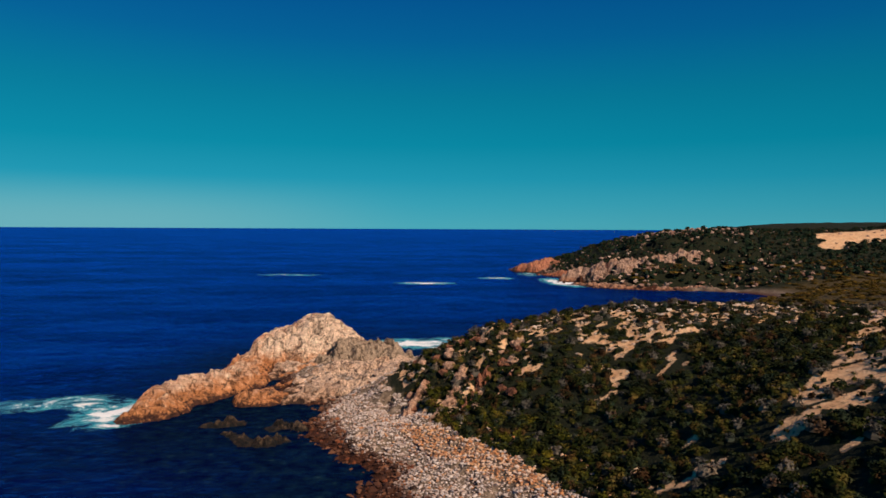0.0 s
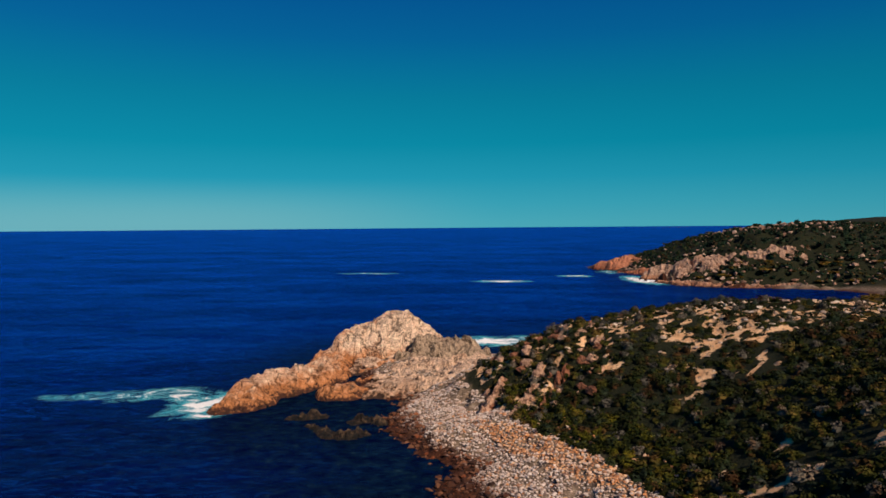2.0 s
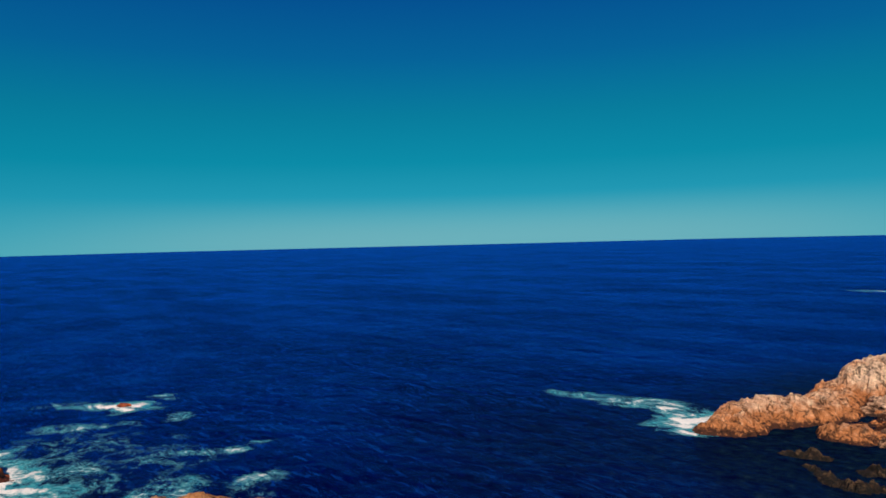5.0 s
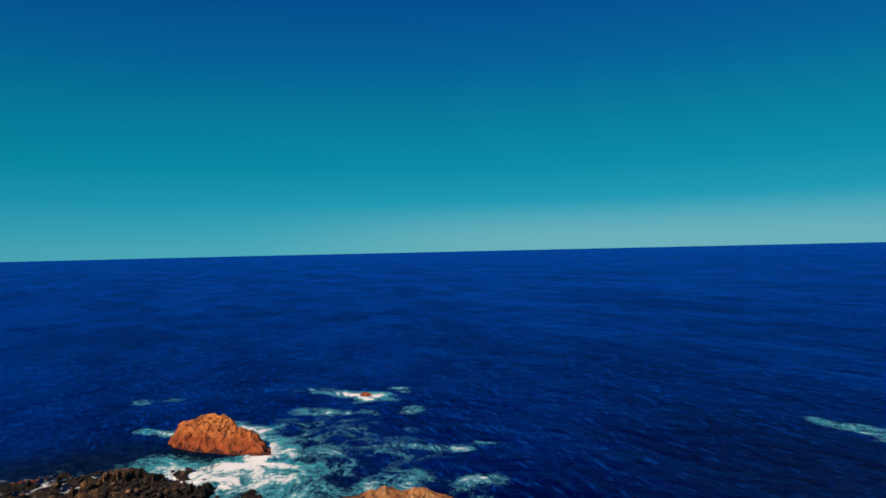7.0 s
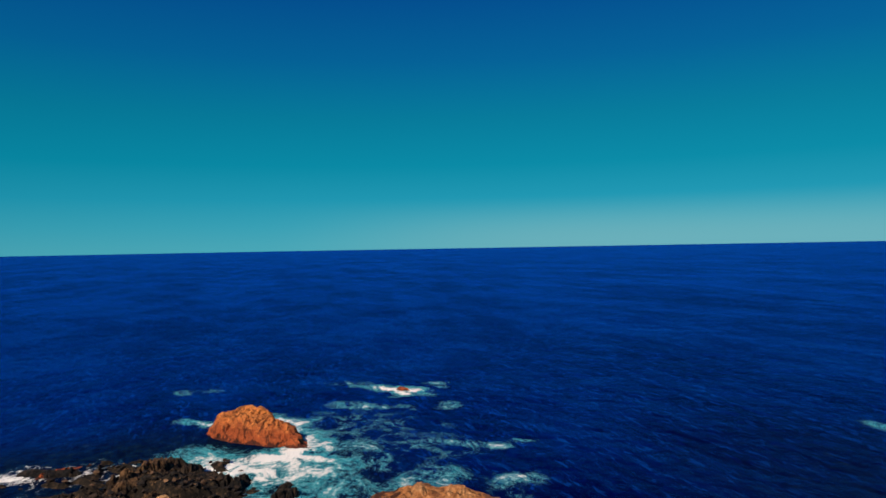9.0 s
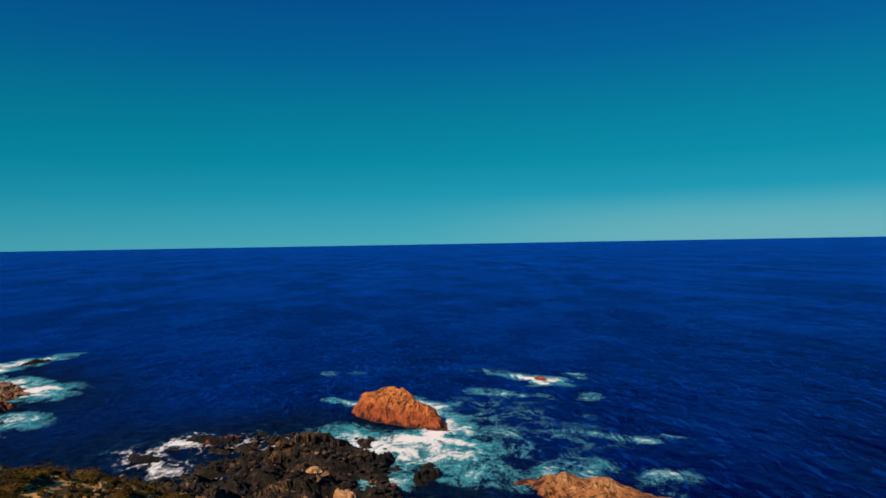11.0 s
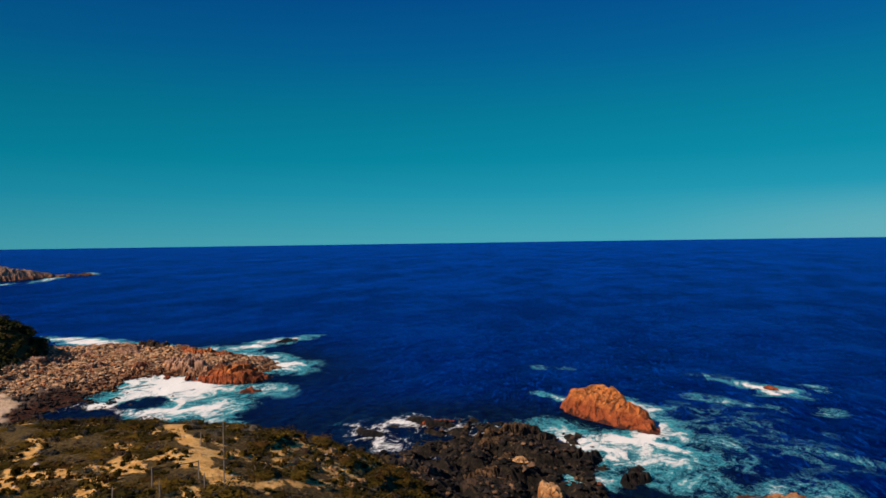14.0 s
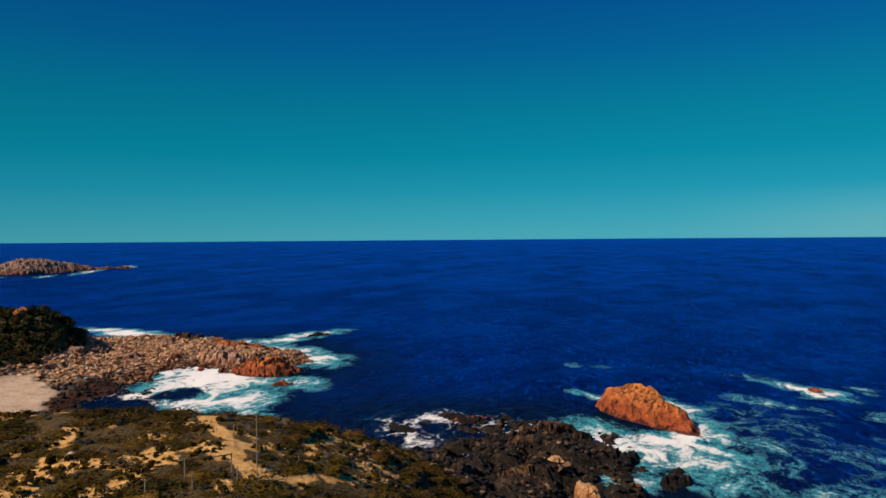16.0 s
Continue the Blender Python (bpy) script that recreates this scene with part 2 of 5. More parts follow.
def water_material():
    n = Nodes("sea_water")
    along = n.stretch(0.6, 1.0, 1.0, radians(-62))
    swell = n.noise(0.09, 3, 0.5, along, 0.4)
    chop = n.noise(0.42, 6, 0.68, along, 0.5)
    ripple = n.noise(2.4, 4, 0.6, along)
    patch = n.noise(0.016, 6, 0.6, n.stretch(0.4, 1.0, 1.0, radians(-62)))
    streak = n.noise(0.05, 5, 0.62, n.stretch(0.5, 1.0, 1.0, radians(-62)), 0.5)
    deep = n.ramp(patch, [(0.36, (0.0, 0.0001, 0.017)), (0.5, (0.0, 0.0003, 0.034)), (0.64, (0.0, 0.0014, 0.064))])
    # wave light painted into the water colour: brighter streaks and crests, darker troughs
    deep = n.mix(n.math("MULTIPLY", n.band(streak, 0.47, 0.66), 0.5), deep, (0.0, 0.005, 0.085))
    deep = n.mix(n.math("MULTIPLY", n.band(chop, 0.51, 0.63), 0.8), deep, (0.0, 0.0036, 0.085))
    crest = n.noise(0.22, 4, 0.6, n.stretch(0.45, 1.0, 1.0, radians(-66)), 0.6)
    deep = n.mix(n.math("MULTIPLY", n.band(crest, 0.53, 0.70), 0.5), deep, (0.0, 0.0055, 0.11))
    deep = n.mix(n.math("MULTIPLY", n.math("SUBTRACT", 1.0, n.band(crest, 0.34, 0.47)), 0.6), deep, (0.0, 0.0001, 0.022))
    # thin painted glints on the ripples
    glint_stroke = n.noise(0.95, 4, 0.62, n.stretch(0.3, 1.0, 1.0, radians(-62)), 0.5)
    deep = n.mix(n.math("MULTIPLY", n.math("MULTIPLY", n.band(glint_stroke, 0.55, 0.61), n.band(crest, 0.38, 0.56)), 0.9), deep, (0.001, 0.028, 0.19))
    floor = n.ramp(n.noise(0.55, 5, 0.7), [(0.36, (0.0005, 0.0015, 0.010)), (0.52, (0.002, 0.008, 0.020)), (0.62, (0.004, 0.014, 0.024)), (0.70, (0.012, 0.032, 0.040)), (0.78, (0.05, 0.08, 0.09))])
    color = n.mix(n.attr("shallow"), deep, floor)
    foam, halo = n.attr("foam"), n.attr("halo")
    warp = n.stretch(0.75, 1.0, 1.0, radians(-35))
    cloud = n.noise(0.20, 9, 0.72, warp, 0.9)
    clot = n.noise(1.1, 7, 0.75, warp, 1.2)

    def lines(scale, width, distort):
        v = n.math("ABSOLUTE", n.math("SUBTRACT", n.noise(scale, 6, 0.62, warp, distort), 0.5))
        return n.math("SUBTRACT", 1.0, n.band(v, width * 0.3, width))

    drift = n.math("ADD", n.math("MULTIPLY", n.math("SUBTRACT", cloud, 0.5), 4.2), n.math("MULTIPLY", n.math("SUBTRACT", clot, 0.5), 1.6))
    veil = n.math("ADD", halo, drift)
    aer = n.math("MULTIPLY", n.math("MULTIPLY", n.band(veil, 0.15, 1.0), 0.92), n.band(halo, 0.0, 0.5))
    color = n.mix(aer, color, n.mix(n.band(veil, 0.35, 1.1), (0.001, 0.060, 0.16), (0.035, 0.37, 0.44)))
    lace = n.math("MAXIMUM", lines(0.5, 0.020, 1.8), n.math("MULTIPLY", lines(1.5, 0.028, 1.2), 0.8))
    lace = n.math("MULTIPLY", n.math("MULTIPLY", lace, n.band(veil, 0.15, 0.6)), n.band(halo, 0.05, 0.4))
    core = n.math("MULTIPLY", n.band(n.math("ADD", foam, drift), 0.74, 1.28), n.band(foam, 0.05, 0.3))
    color = n.mix(n.math("MULTIPLY", lace, 0.5), color, (0.22, 0.66, 0.72))
    color = n.mix(core, color, (0.90, 0.88, 0.86))
    white = n.math("MAXIMUM", core, n.math("MULTIPLY", lace, 0.5))
    h = n.math("ADD", n.math("MULTIPLY", swell, 1.6), n.math("ADD", n.math("MULTIPLY", chop, 0.55), n.math("MULTIPLY", ripple, 0.1)))
    n.bump(n.math("ADD", h, n.math("MULTIPLY", white, 0.15)), 0.8, 0.9)
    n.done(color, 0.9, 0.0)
    # the sky's mirror image, broken by the chop and lost in foam
    gloss = n.t.nodes.new("ShaderNodeBsdfGlossy")
    gloss.inputs["Roughness"].default_value = 0.22
    gloss.inputs["Color"].default_value = (0.04, 0.31, 1.0, 1)
    bump = n.bsdf.inputs["Normal"].links[0].from_socket
    n.link(bump, gloss.inputs["Normal"])
    fres = n.t.nodes.new("ShaderNodeFresnel")
    fres.inputs["IOR"].default_value = 1.33
    n.link(bump, fres.inputs["Normal"])
    ruffle = n.math("ADD", 0.72, n.math("MULTIPLY", n.band(n.math("ADD", n.math("MULTIPLY", streak, 0.5), n.math("MULTIPLY", patch, 0.5)), 0.38, 0.62), 0.5))
    share = n.math("MULTIPLY", n.math("MULTIPLY", n.math("MINIMUM", n.math("MULTIPLY", n.math("POWER", fres.outputs[0], 2.0), 1.6), 0.8), ruffle), n.math("MULTIPLY", n.math("SUBTRACT", 1.0, white), n.math("SUBTRACT", 1.0, n.math("MULTIPLY", n.attr("shallow"), 0.65))))
    both = n.t.nodes.new("ShaderNodeMixShader")
    n.link(share, both.inputs[0]).link(n.bsdf.outputs[0], both.inputs[1]).link(gloss.outputs[0], both.inputs[2])
    n.link(both.outputs[0], n.t.nodes["Material Output"].inputs[0])
    return n.mat


ground_mat, water_mat = ground_material(), water_material()


def leaf_material(name, dark, mid, light, dry, rusty=(0.11, 0.05, 0.022), cool=(0.030, 0.052, 0.034)):
    """Leaves of one kind of scrub, differing from bush to bush and from leaf to leaf."""
    n = Nodes(name)
    leaf = n.t.nodes.new("ShaderNodeMath")
    leaf.operation = "FRACT"
    n.link(n.math("ADD", n.island(), n.random()), leaf.inputs[0])
    bush = n.math("ADD", n.math("MULTIPLY", n.noise(0.42, 2, 0.5), 0.75), n.math("MULTIPLY", n.noise(0.05, 2), 0.25))
    color = n.ramp(bush, [(0.42, dark), (0.51, mid), (0.585, light), (0.67, dry)])
    kind = n.noise(0.55, 1, 0.5, n.stretch(1, 1, 0.3, 0.7))
    color = n.mix(n.math("MULTIPLY", n.band(kind, 0.58, 0.66), 0.75), color, rusty)
    color = n.mix(n.math("MULTIPLY", n.math("SUBTRACT", 1.0, n.band(kind, 0.34, 0.42)), 0.7), color, cool)
    color = n.mix(n.math("MULTIPLY", leaf.outputs[0], 0.25), color, n.mix(0.4, color, dry), "MIX")
    color = n.mix(n.math("MULTIPLY", n.band(leaf.outputs[0], 0.0, 1.0), 0.5), n.mix(1.0, color, (0.55, 0.55, 0.55), "MULTIPLY"), color)
    n.bsdf.inputs["Subsurface Weight"].default_value = 0.0
    return n.done(color, 0.85, 0.05)


leaf_dark = leaf_material("scrub_leaves", (0.005, 0.012, 0.005), (0.017, 0.028, 0.007), (0.060, 0.060, 0.010), (0.18, 0.115, 0.03), (0.085, 0.036, 0.016), (0.020, 0.038, 0.026))
leaf_heath = leaf_material("heath_leaves", (0.042, 0.029, 0.004), (0.092, 0.059, 0.007), (0.18, 0.105, 0.013), (0.30, 0.165, 0.04), (0.12, 0.055, 0.014), (0.045, 0.040, 0.008))
leaf_olive = leaf_material("olive_leaves", (0.026, 0.034, 0.005), (0.075, 0.076, 0.007), (0.17, 0.135, 0.012), (0.22, 0.13, 0.03))
# distant scrub leaves, with the blue-green of the air's haze mixed into their colour
leaf_hazed = leaf_material("hazed_headland_leaves", (0.007, 0.022, 0.014), (0.014, 0.034, 0.018), (0.030, 0.050, 0.020), (0.08, 0.06, 0.03))
leaf_grey = leaf_material("saltbush_leaves", (0.05, 0.05, 0.045), (0.10, 0.09, 0.075), (0.17, 0.14, 0.11), (0.26, 0.18, 0.12))


def wood_material(name, base):
    n = Nodes(name)
    grain = n.noise(9.0, 4, 0.6, n.stretch(1, 1, 0.08))
    color = n.ramp(grain, [(0.3, tuple(0.55 * c for c in base)), (0.6, base), (0.8, tuple(min(1.0, 1.3 * c) for c in base))])
    n.bump(grain, 0.5, 0.02)
    return n.done(color, 0.85, 0.2)


stem_wood = wood_material("grey_brown_stems", (0.10, 0.07, 0.05))
post_wood = wood_material("weathered_post", (0.27, 0.22, 0.18))


def boulder_material(name, stops, wet=(0.11, 0.03, 0.012), share=0.82):
    """Loose stones of many tints, one for each stone."""
    n = Nodes(name)
    pick = n.t.nodes.new("ShaderNodeMath")
    pick.operation = "FRACT"
    n.link(n.math("ADD", n.island(), n.random()), pick.inputs[0])
    fine = n.noise(6.0, 5, 0.7)
    color = n.ramp(pick.outputs[0], stops)
    color = n.mix(n.math("MULTIPLY", n.band(fine, 0.5, 0.75), 0.45), color, (0.08, 0.05, 0.04))
    z = n.math("ADD", n.height(), n.math("MULTIPLY", n.noise(0.4, 3), 1.2))
    color = n.mix(n.math("SUBTRACT", 1.0, n.band(z, 1.1, 2.0)), color, n.mix(share, color, wet))
    n.bump(fine, 0.7, 0.06)
    return n.done(color, 0.88, 0.25)


boulder_mat = boulder_material("shore_boulders", [(0.0, (0.30, 0.19, 0.15)), (0.2, (0.46, 0.33, 0.27)), (0.5, (0.54, 0.42, 0.36)), (0.8, (0.60, 0.49, 0.44)), (0.92, (0.50, 0.32, 0.22)), (1.0, (0.38, 0.17, 0.09))], (0.085, 0.022, 0.009))
boulder_rust = boulder_material("rust_boulders", [(0.0, (0.26, 0.13, 0.08)), (0.3, (0.52, 0.21, 0.08)), (0.55, (0.58, 0.32, 0.17)), (1.0, (0.57, 0.43, 0.36))])
boulder_red = boulder_material("red_brown_boulders", [(0.0, (0.02, 0.01, 0.007)), (0.45, (0.09, 0.03, 0.014)), (0.8, (0.24, 0.10, 0.05)), (1.0, (0.26, 0.065, 0.022))], (0.04, 0.012, 0.006), 0.5)
boulder_tan = boulder_material("tan_boulders", [(0.0, (0.05, 0.025, 0.014)), (0.3, (0.32, 0.16, 0.075)), (0.65, (0.60, 0.37, 0.21)), (0.85, (0.56, 0.28, 0.13)), (1.0, (0.30, 0.09, 0.032))], (0.12, 0.045, 0.022), 0.6)
boulder_black = boulder_material("black_boulders", [(0.0, (0.006, 0.005, 0.005)), (0.6, (0.018, 0.013, 0.011)), (0.86, (0.045, 0.026, 0.017)), (1.0, (0.24, 0.13, 0.07))], (0.012, 0.009, 0.008), 0.5)
boulder_pale = boulder_material("pale_outcrop_stones", [(0.0, (0.34, 0.22, 0.16)), (0.5, (0.48, 0.35, 0.27)), (1.0, (0.58, 0.46, 0.38))])
boulder_head = boulder_material("pinkish_headland_stones", [(0.0, (0.20, 0.10, 0.07)), (0.5, (0.36, 0.21, 0.15)), (1.0, (0.46, 0.32, 0.25))])

# ---- helpers for shapes ----


def part(name, bm, material, parent, label=""):
    me = bpy.data.meshes.new(name)
    bm.to_mesh(me)
    bm.free()
    me.materials.append(material)
    ob = new(name, me)
    ob.parent = parent
    return tagged(ob, label) if label else ob


def hash2(i, j, seed):
    h = (i.astype(np.int64) * 374761393 + j.astype(np.int64) * 668265263 + seed * 974634777) & 0x7FFFFFFF
    h = ((h ^ (h >> 13)) * 1274126177) & 0x7FFFFFFF
    return ((h ^ (h >> 16)) & 0xFFFFF) / 0xFFFFF


def value_noise(x, y, seed):
    i, j = np.floor(x), np.floor(y)
    u, v = x - i, y - j
    u, v = u * u * (3 - 2 * u), v * v * (3 - 2 * v)
    a, b = hash2(i, j, seed), hash2(i + 1, j, seed)
    c, d = hash2(i, j + 1, seed), hash2(i + 1, j + 1, seed)
    return (a * (1 - u) + b * u) * (1 - v) + (c * (1 - u) + d * u) * v


def fbm(x, y, size, seed=0, octaves=4, gain=0.5):
    total, amp, norm = 0.0, 1.0, 0.0
    for o in range(octaves):
        total = total + amp * value_noise(x / size * 2**o + 17.3 * o, y / size * 2**o - 9.1 * o, seed + o)
        norm += amp
        amp *= gain
    return total / norm


def blocks(x, y, size, seed=0):
    """Uneven rock blocks: the height of the nearest cell's tilted top, and the distance to its joint."""
    i, j = np.floor(x / size), np.floor(y / size)
    best = np.full(np.shape(x), 1e9)
    second, top = best.copy(), np.zeros(np.shape(x))
    for di in (-1, 0, 1):
        for dj in (-1, 0, 1):
            a, b = i + di, j + dj
            cx, cy = (a + hash2(a, b, seed)) * size, (b + hash2(a, b, seed + 5)) * size
            d = np.hypot(x - cx, y - cy)
            h = hash2(a, b, seed + 9) + 0.35 * ((x - cx) * (hash2(a, b, seed + 11) - 0.5) + (y - cy) * (hash2(a, b, seed + 12) - 0.5)) / size * 2
            near = d < best
            second = np.where(near, best, np.minimum(second, d))
            top, best = np.where(near, h, top), np.where(near, d, best)
    return top, np.clip((second - best) / size, 0, 1)


def smooth(v, lo, hi):
    s = np.clip((v - lo) / (hi - lo), 0, 1)
    return s * s * (3 - 2 * s)


def blob(x, y, cx, cy, rx, ry, turn=0.0):
    """1 in the middle of an ellipse, 0 at its rim and beyond."""
    c, s = math.cos(radians(turn)), math.sin(radians(turn))
    u, v = (x - cx) * c + (y - cy) * s, -(x - cx) * s + (y - cy) * c
    return np.clip(1 - (u / rx) ** 2 - (v / ry) ** 2, 0, 1)


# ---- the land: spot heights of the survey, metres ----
NORTH = [
    (-21, 103, 0), (-17, 87, 0), (-9, 75, 0), (-5, 66, 0), (-15, 95, 1.4), (-9, 84, 1.8), (-1, 73, 1.8), (5, 63, 2), (-8, 50, 0),
    (-6, 96, 3), (-1, 83, 3.5), (7, 72, 4), (13, 60, 4), (15, 48, 5), (-2, 101, 8.5), (4, 107, 11.5), (15, 118, 12.8), (30, 128, 13),
    (63, 126, 14), (62, 92, 17.6), (92, 130, 13), (18, 78, 8), (28, 83, 12), (26, 38, 13), (30, 54, 13.5), (40, 58, 17), (-14, 118, 1.8), (-20, 110, 1.0), (-13, 77, -0.9), (-9, 80, 0.35), (-4.5, 75.5, 0.7), (-10.5, 70, -0.5), (-31, 121, 0.3), (-37, 129, -0.6), (-36, 120, -0.9), (-8, 135, 2), (2, 145, 0.5), (-24, 127, 2.6), (-30, 131, 1.4), (-15, 126, 2.4),
]
NORTH_SEA = [
    (-34, 88, -2), (-28, 76, -3), (-24, 60, -3), (-24, 114, 0.8), (-31, 112, -0.6), (-24, 103, -0.9), (-34.5, 124, -0.7), (-60, 60, -4), (-75, 120, -5), (-60, 180, -5), (-10, 165, -2.5), (20, 165, -1), (0, 220, -5),
    (-45, 30, -4), (40, 200, -4), (-100, 90, -5), (60, 165, 2),
]
EAST = [
    (90, 165, 9), (120, 215, 8), (160, 250, 8), (85, 245, -3), (110, 285, -1.5), (105, 265, -2.5), (140, 278, 0.5), (120, 303, 1.0), (74, 321, 0), (68, 383, 0), (50, 452, 1.5), (62, 438, 5), (105, 415, 20),
    (140, 410, 26.5), (160, 388, 27.5), (102, 338, 11), (155, 335, 13), (230, 320, 12), (240, 390, 26), (330, 420, 33), (300, 650, 24), (350, 620, 25), (420, 585, 27), (300, 300, 13), (340, 150, 20), (150, 520, -3), (60, 490, -4), (260, 600, 2), (20, 430, -4), (120, 560, -5), (180, 620, -5), (80, 540, -5), (50, 350, -4), (30, 290, -5),
    (480, 520, 29), (640, 300, 36),
]
SOUTH = [
    (0, 0, 14), (30, 0, 17), (0, -60, 18), (90, 0, 22), (60, -100, 22), (200, -100, 26), (-30, 10, 8), (-30, -8, 13.5), (-41, -19, 14), (-65, -23, 9.8), (-60, -13, 7), (-57, -24, 12.9), (-56, -33, 13.3),
    (-54, -42, 13), (-52, -53, 12), (-40, -38, 14.5), (-66, -40, 7), (-62, -58, 6), (-20, -45, 16), (-84, -90, 1), (-93, -84, -0.2), (-99, -86, -0.2), (-103, -82, -0.5), (-99, -107, 2.2), (-99, -95, 1.2), (-90, -118, 5), (-70, -95, 6),
]
SHELF = [
    (-75, -38, 2), (-90, -33, -0.5), (-101, -27, -0.6), (-93, -24, -0.8), (-103, -13, -0.2), (-96, -12, 0.4), (-99, -4, 0.2), (-89, 3, 0), (-88, -5, 1.2), (-79, 1, 0.2), (-80, -12, 1.6), (-70, -8, 2.2), (-90, -18, -0.5), (-83, -24, 0.6), (-62, 5, 1),
    (-70, 12, -1.5), (-90, -50, -1.5), (-80, -62, 0.2), (-107, -78, -0.6), (-100, -60, -2), (-115, -55, -3), (-120, -20, -4), (-115, 8, -4), (-90, 22, -4), (-150, 50, -6), (-200, -20, -6),
]
SPIT = [
    (-108, -90, 0.2), (-117, -84, -0.8), (-120, -70, -0.8), (-116, -94, 0.6), (-127, -98, 1.2), (-126, -82, -0.8), (-131, -90, -0.3), (-138, -91, 1.6), (-141, -76, 2), (-139, -66, 0), (-155, -84, 0), (-148, -100, 2), (-167, -117, 0), (-155, -122, 2), (-172, -158, 0),
    (-142, -128, 3.5), (-131, -119, 3.0), (-129, -126, 9), (-137, -131, 9.5), (-127, -134, 10.5), (-121, -143, 11), (-140, -165, 13), (-152, -152, 2), (-118, -124, 6), (-112, -124, 6), (-130, -200, 16), (-100, -170, 14), (-230, -100, -6), (-205, -190, -5), (-165, -60, -4),
]
SPOTS = np.array(NORTH + NORTH_SEA + EAST + SOUTH + SHELF + SPIT, float)


def bend(r2):
    return r2 * np.log(r2 + 1e-9)


def plate():
    p = SPOTS[:, :2] / 100
    r2 = ((p[:, None] - p[None]) ** 2).sum(-1)
    k = bend(r2) + 2e-4 * np.eye(len(p))
    q = np.c_[np.ones(len(p)), p]
    m = np.block([[k, q], [q.T, np.zeros((3, 3))]])
    return np.linalg.solve(m, np.r_[SPOTS[:, 2], 0, 0, 0])


PLATE = plate()


def base_height(x, y):
    x, y = np.asarray(x, float), np.asarray(y, float)
    z = PLATE[-3] + PLATE[-2] * x / 100 + PLATE[-1] * y / 100
    for (px, py, _), w in zip(SPOTS, PLATE):
        z = z + w * bend(((x - px) / 100) ** 2 + ((y - py) / 100) ** 2)
    open_sea = smooth(y - 0.25 * x, 452, 485) * (1 - smooth(x, 190, 270))
    return np.clip(z * (1 - open_sea) - 5 * open_sea, -6, 46)


def zones(x, y, z):
    """How far the ground is stony shore, rust-red stone, black shelf, sand beach, and under plants."""
    n1, n2 = fbm(x, y, 14, 3), fbm(x, y, 4, 8)
    shelf = blob(x, y, -84, -14, 34, 30) > 0
    strand = blob(x, y, -96.5, -101, 17, 8, 48)
    beach = smooth(strand + (n2 - 0.5) * 1.3, 0.15, 0.35) * smooth(strand, 0.0, 0.12) * smooth(z, 0.2, 0.6) * (1 - smooth(z, np.where(y > 200, 1.4, 2.2), np.where(y > 200, 2.2, 3.2)))
    low = 1 - smooth(z + (n1 - 0.5) * 2, np.where(y > 200, 1.0, 3.0), np.where(y > 200, 1.8, 4.2))
    black = np.where(shelf, 1 - smooth(z + (n1 - 0.5) * 4, 4.5, 7), 0.0)
    stones = low * (1 - black)
    rust = stones * np.clip(smooth(n1 + 0.5 * (1.1 - z), 0.45, 0.9) * (1 - smooth(z, 0.9, 1.6)) , 0, 1)
    return stones, rust, black, beach


def land_height(x, y):
    z = base_height(x, y)
    stones, rust, black, beach = zones(x, y, z)
    rocky = np.clip(stones + black, 0, 1) * (1 - beach) * smooth(z, -3, 0.3)
    t1, e1 = blocks(x + 2 * fbm(x, y, 3, 40), y, 4.2, 2)
    t2, e2 = blocks(x, y + 1.2 * fbm(x, y, 2, 41), 1.7, 6)
    far = smooth(y, 230, 330)
    cliff = smooth(blob(x, y, 0, 103, 12, 16, 20), 0.0, 0.4) + far * smooth(blob(x, y, 110, 340, 60, 45, -20), 0, 0.3)
    rough = np.where(black > 0.3, 1.7, 0.6) * rocky * (1 - far)
    z = z + rough * ((t1 - 0.45) * smooth(e1, 0.0, 0.25) * 1.3 + (t2 - 0.5) * smooth(e2, 0, 0.2) * 0.7)
    z = z + np.clip(cliff, 0, 1) * (1 - beach) * ((t1 - 0.6) * 1.5 + (t2 - 0.5) * 0.8) * (1 + 3 * far)
    hill = 1 - np.clip(rocky + beach, 0, 1)
    z = z + hill * ((fbm(x, y, 16, 21) - 0.5) * 2.2 + (fbm(x, y, 3.5, 25) - 0.5) * 0.7)
    return z, stones, rust, black, beach


def steps(*runs):
    out = []
    for a, b, s in runs:
        out.extend(np.arange(a, b, s))
    return np.array(out)


def sheet(name, xs, ys, z, material, attributes=(), broken=None):
    nx, ny = len(xs), len(ys)
    gx, gy = np.meshgrid(xs, ys)
    co = np.stack([gx.ravel(), gy.ravel(), z.ravel()], -1)
    i = (np.arange(ny - 1)[:, None] * nx + np.arange(nx - 1)[None]).ravel()
    faces = np.stack([i, i + 1, i + nx + 1, i + nx], -1)
    me = bpy.data.meshes.new(name)
    me.vertices.add(len(co))
    me.vertices.foreach_set("co", co.ravel())
    me.loops.add(faces.size)
    me.loops.foreach_set("vertex_index", faces.ravel().astype(np.int32))
    me.polygons.add(len(faces))
    me.polygons.foreach_set("loop_start", np.arange(0, faces.size, 4, dtype=np.int32))
    me.update(calc_edges=True)
    me.shade_smooth()
    if broken is not None:
        me.polygons.foreach_set("use_smooth", broken[:-1, :-1].ravel() < 0.4)
    for key, values in attributes:
        a = me.attributes.new(key, "FLOAT", "POINT")
        a.data.foreach_set("value", values.ravel().astype(np.float32))
    me.materials.append(material)
    return new(name, me)


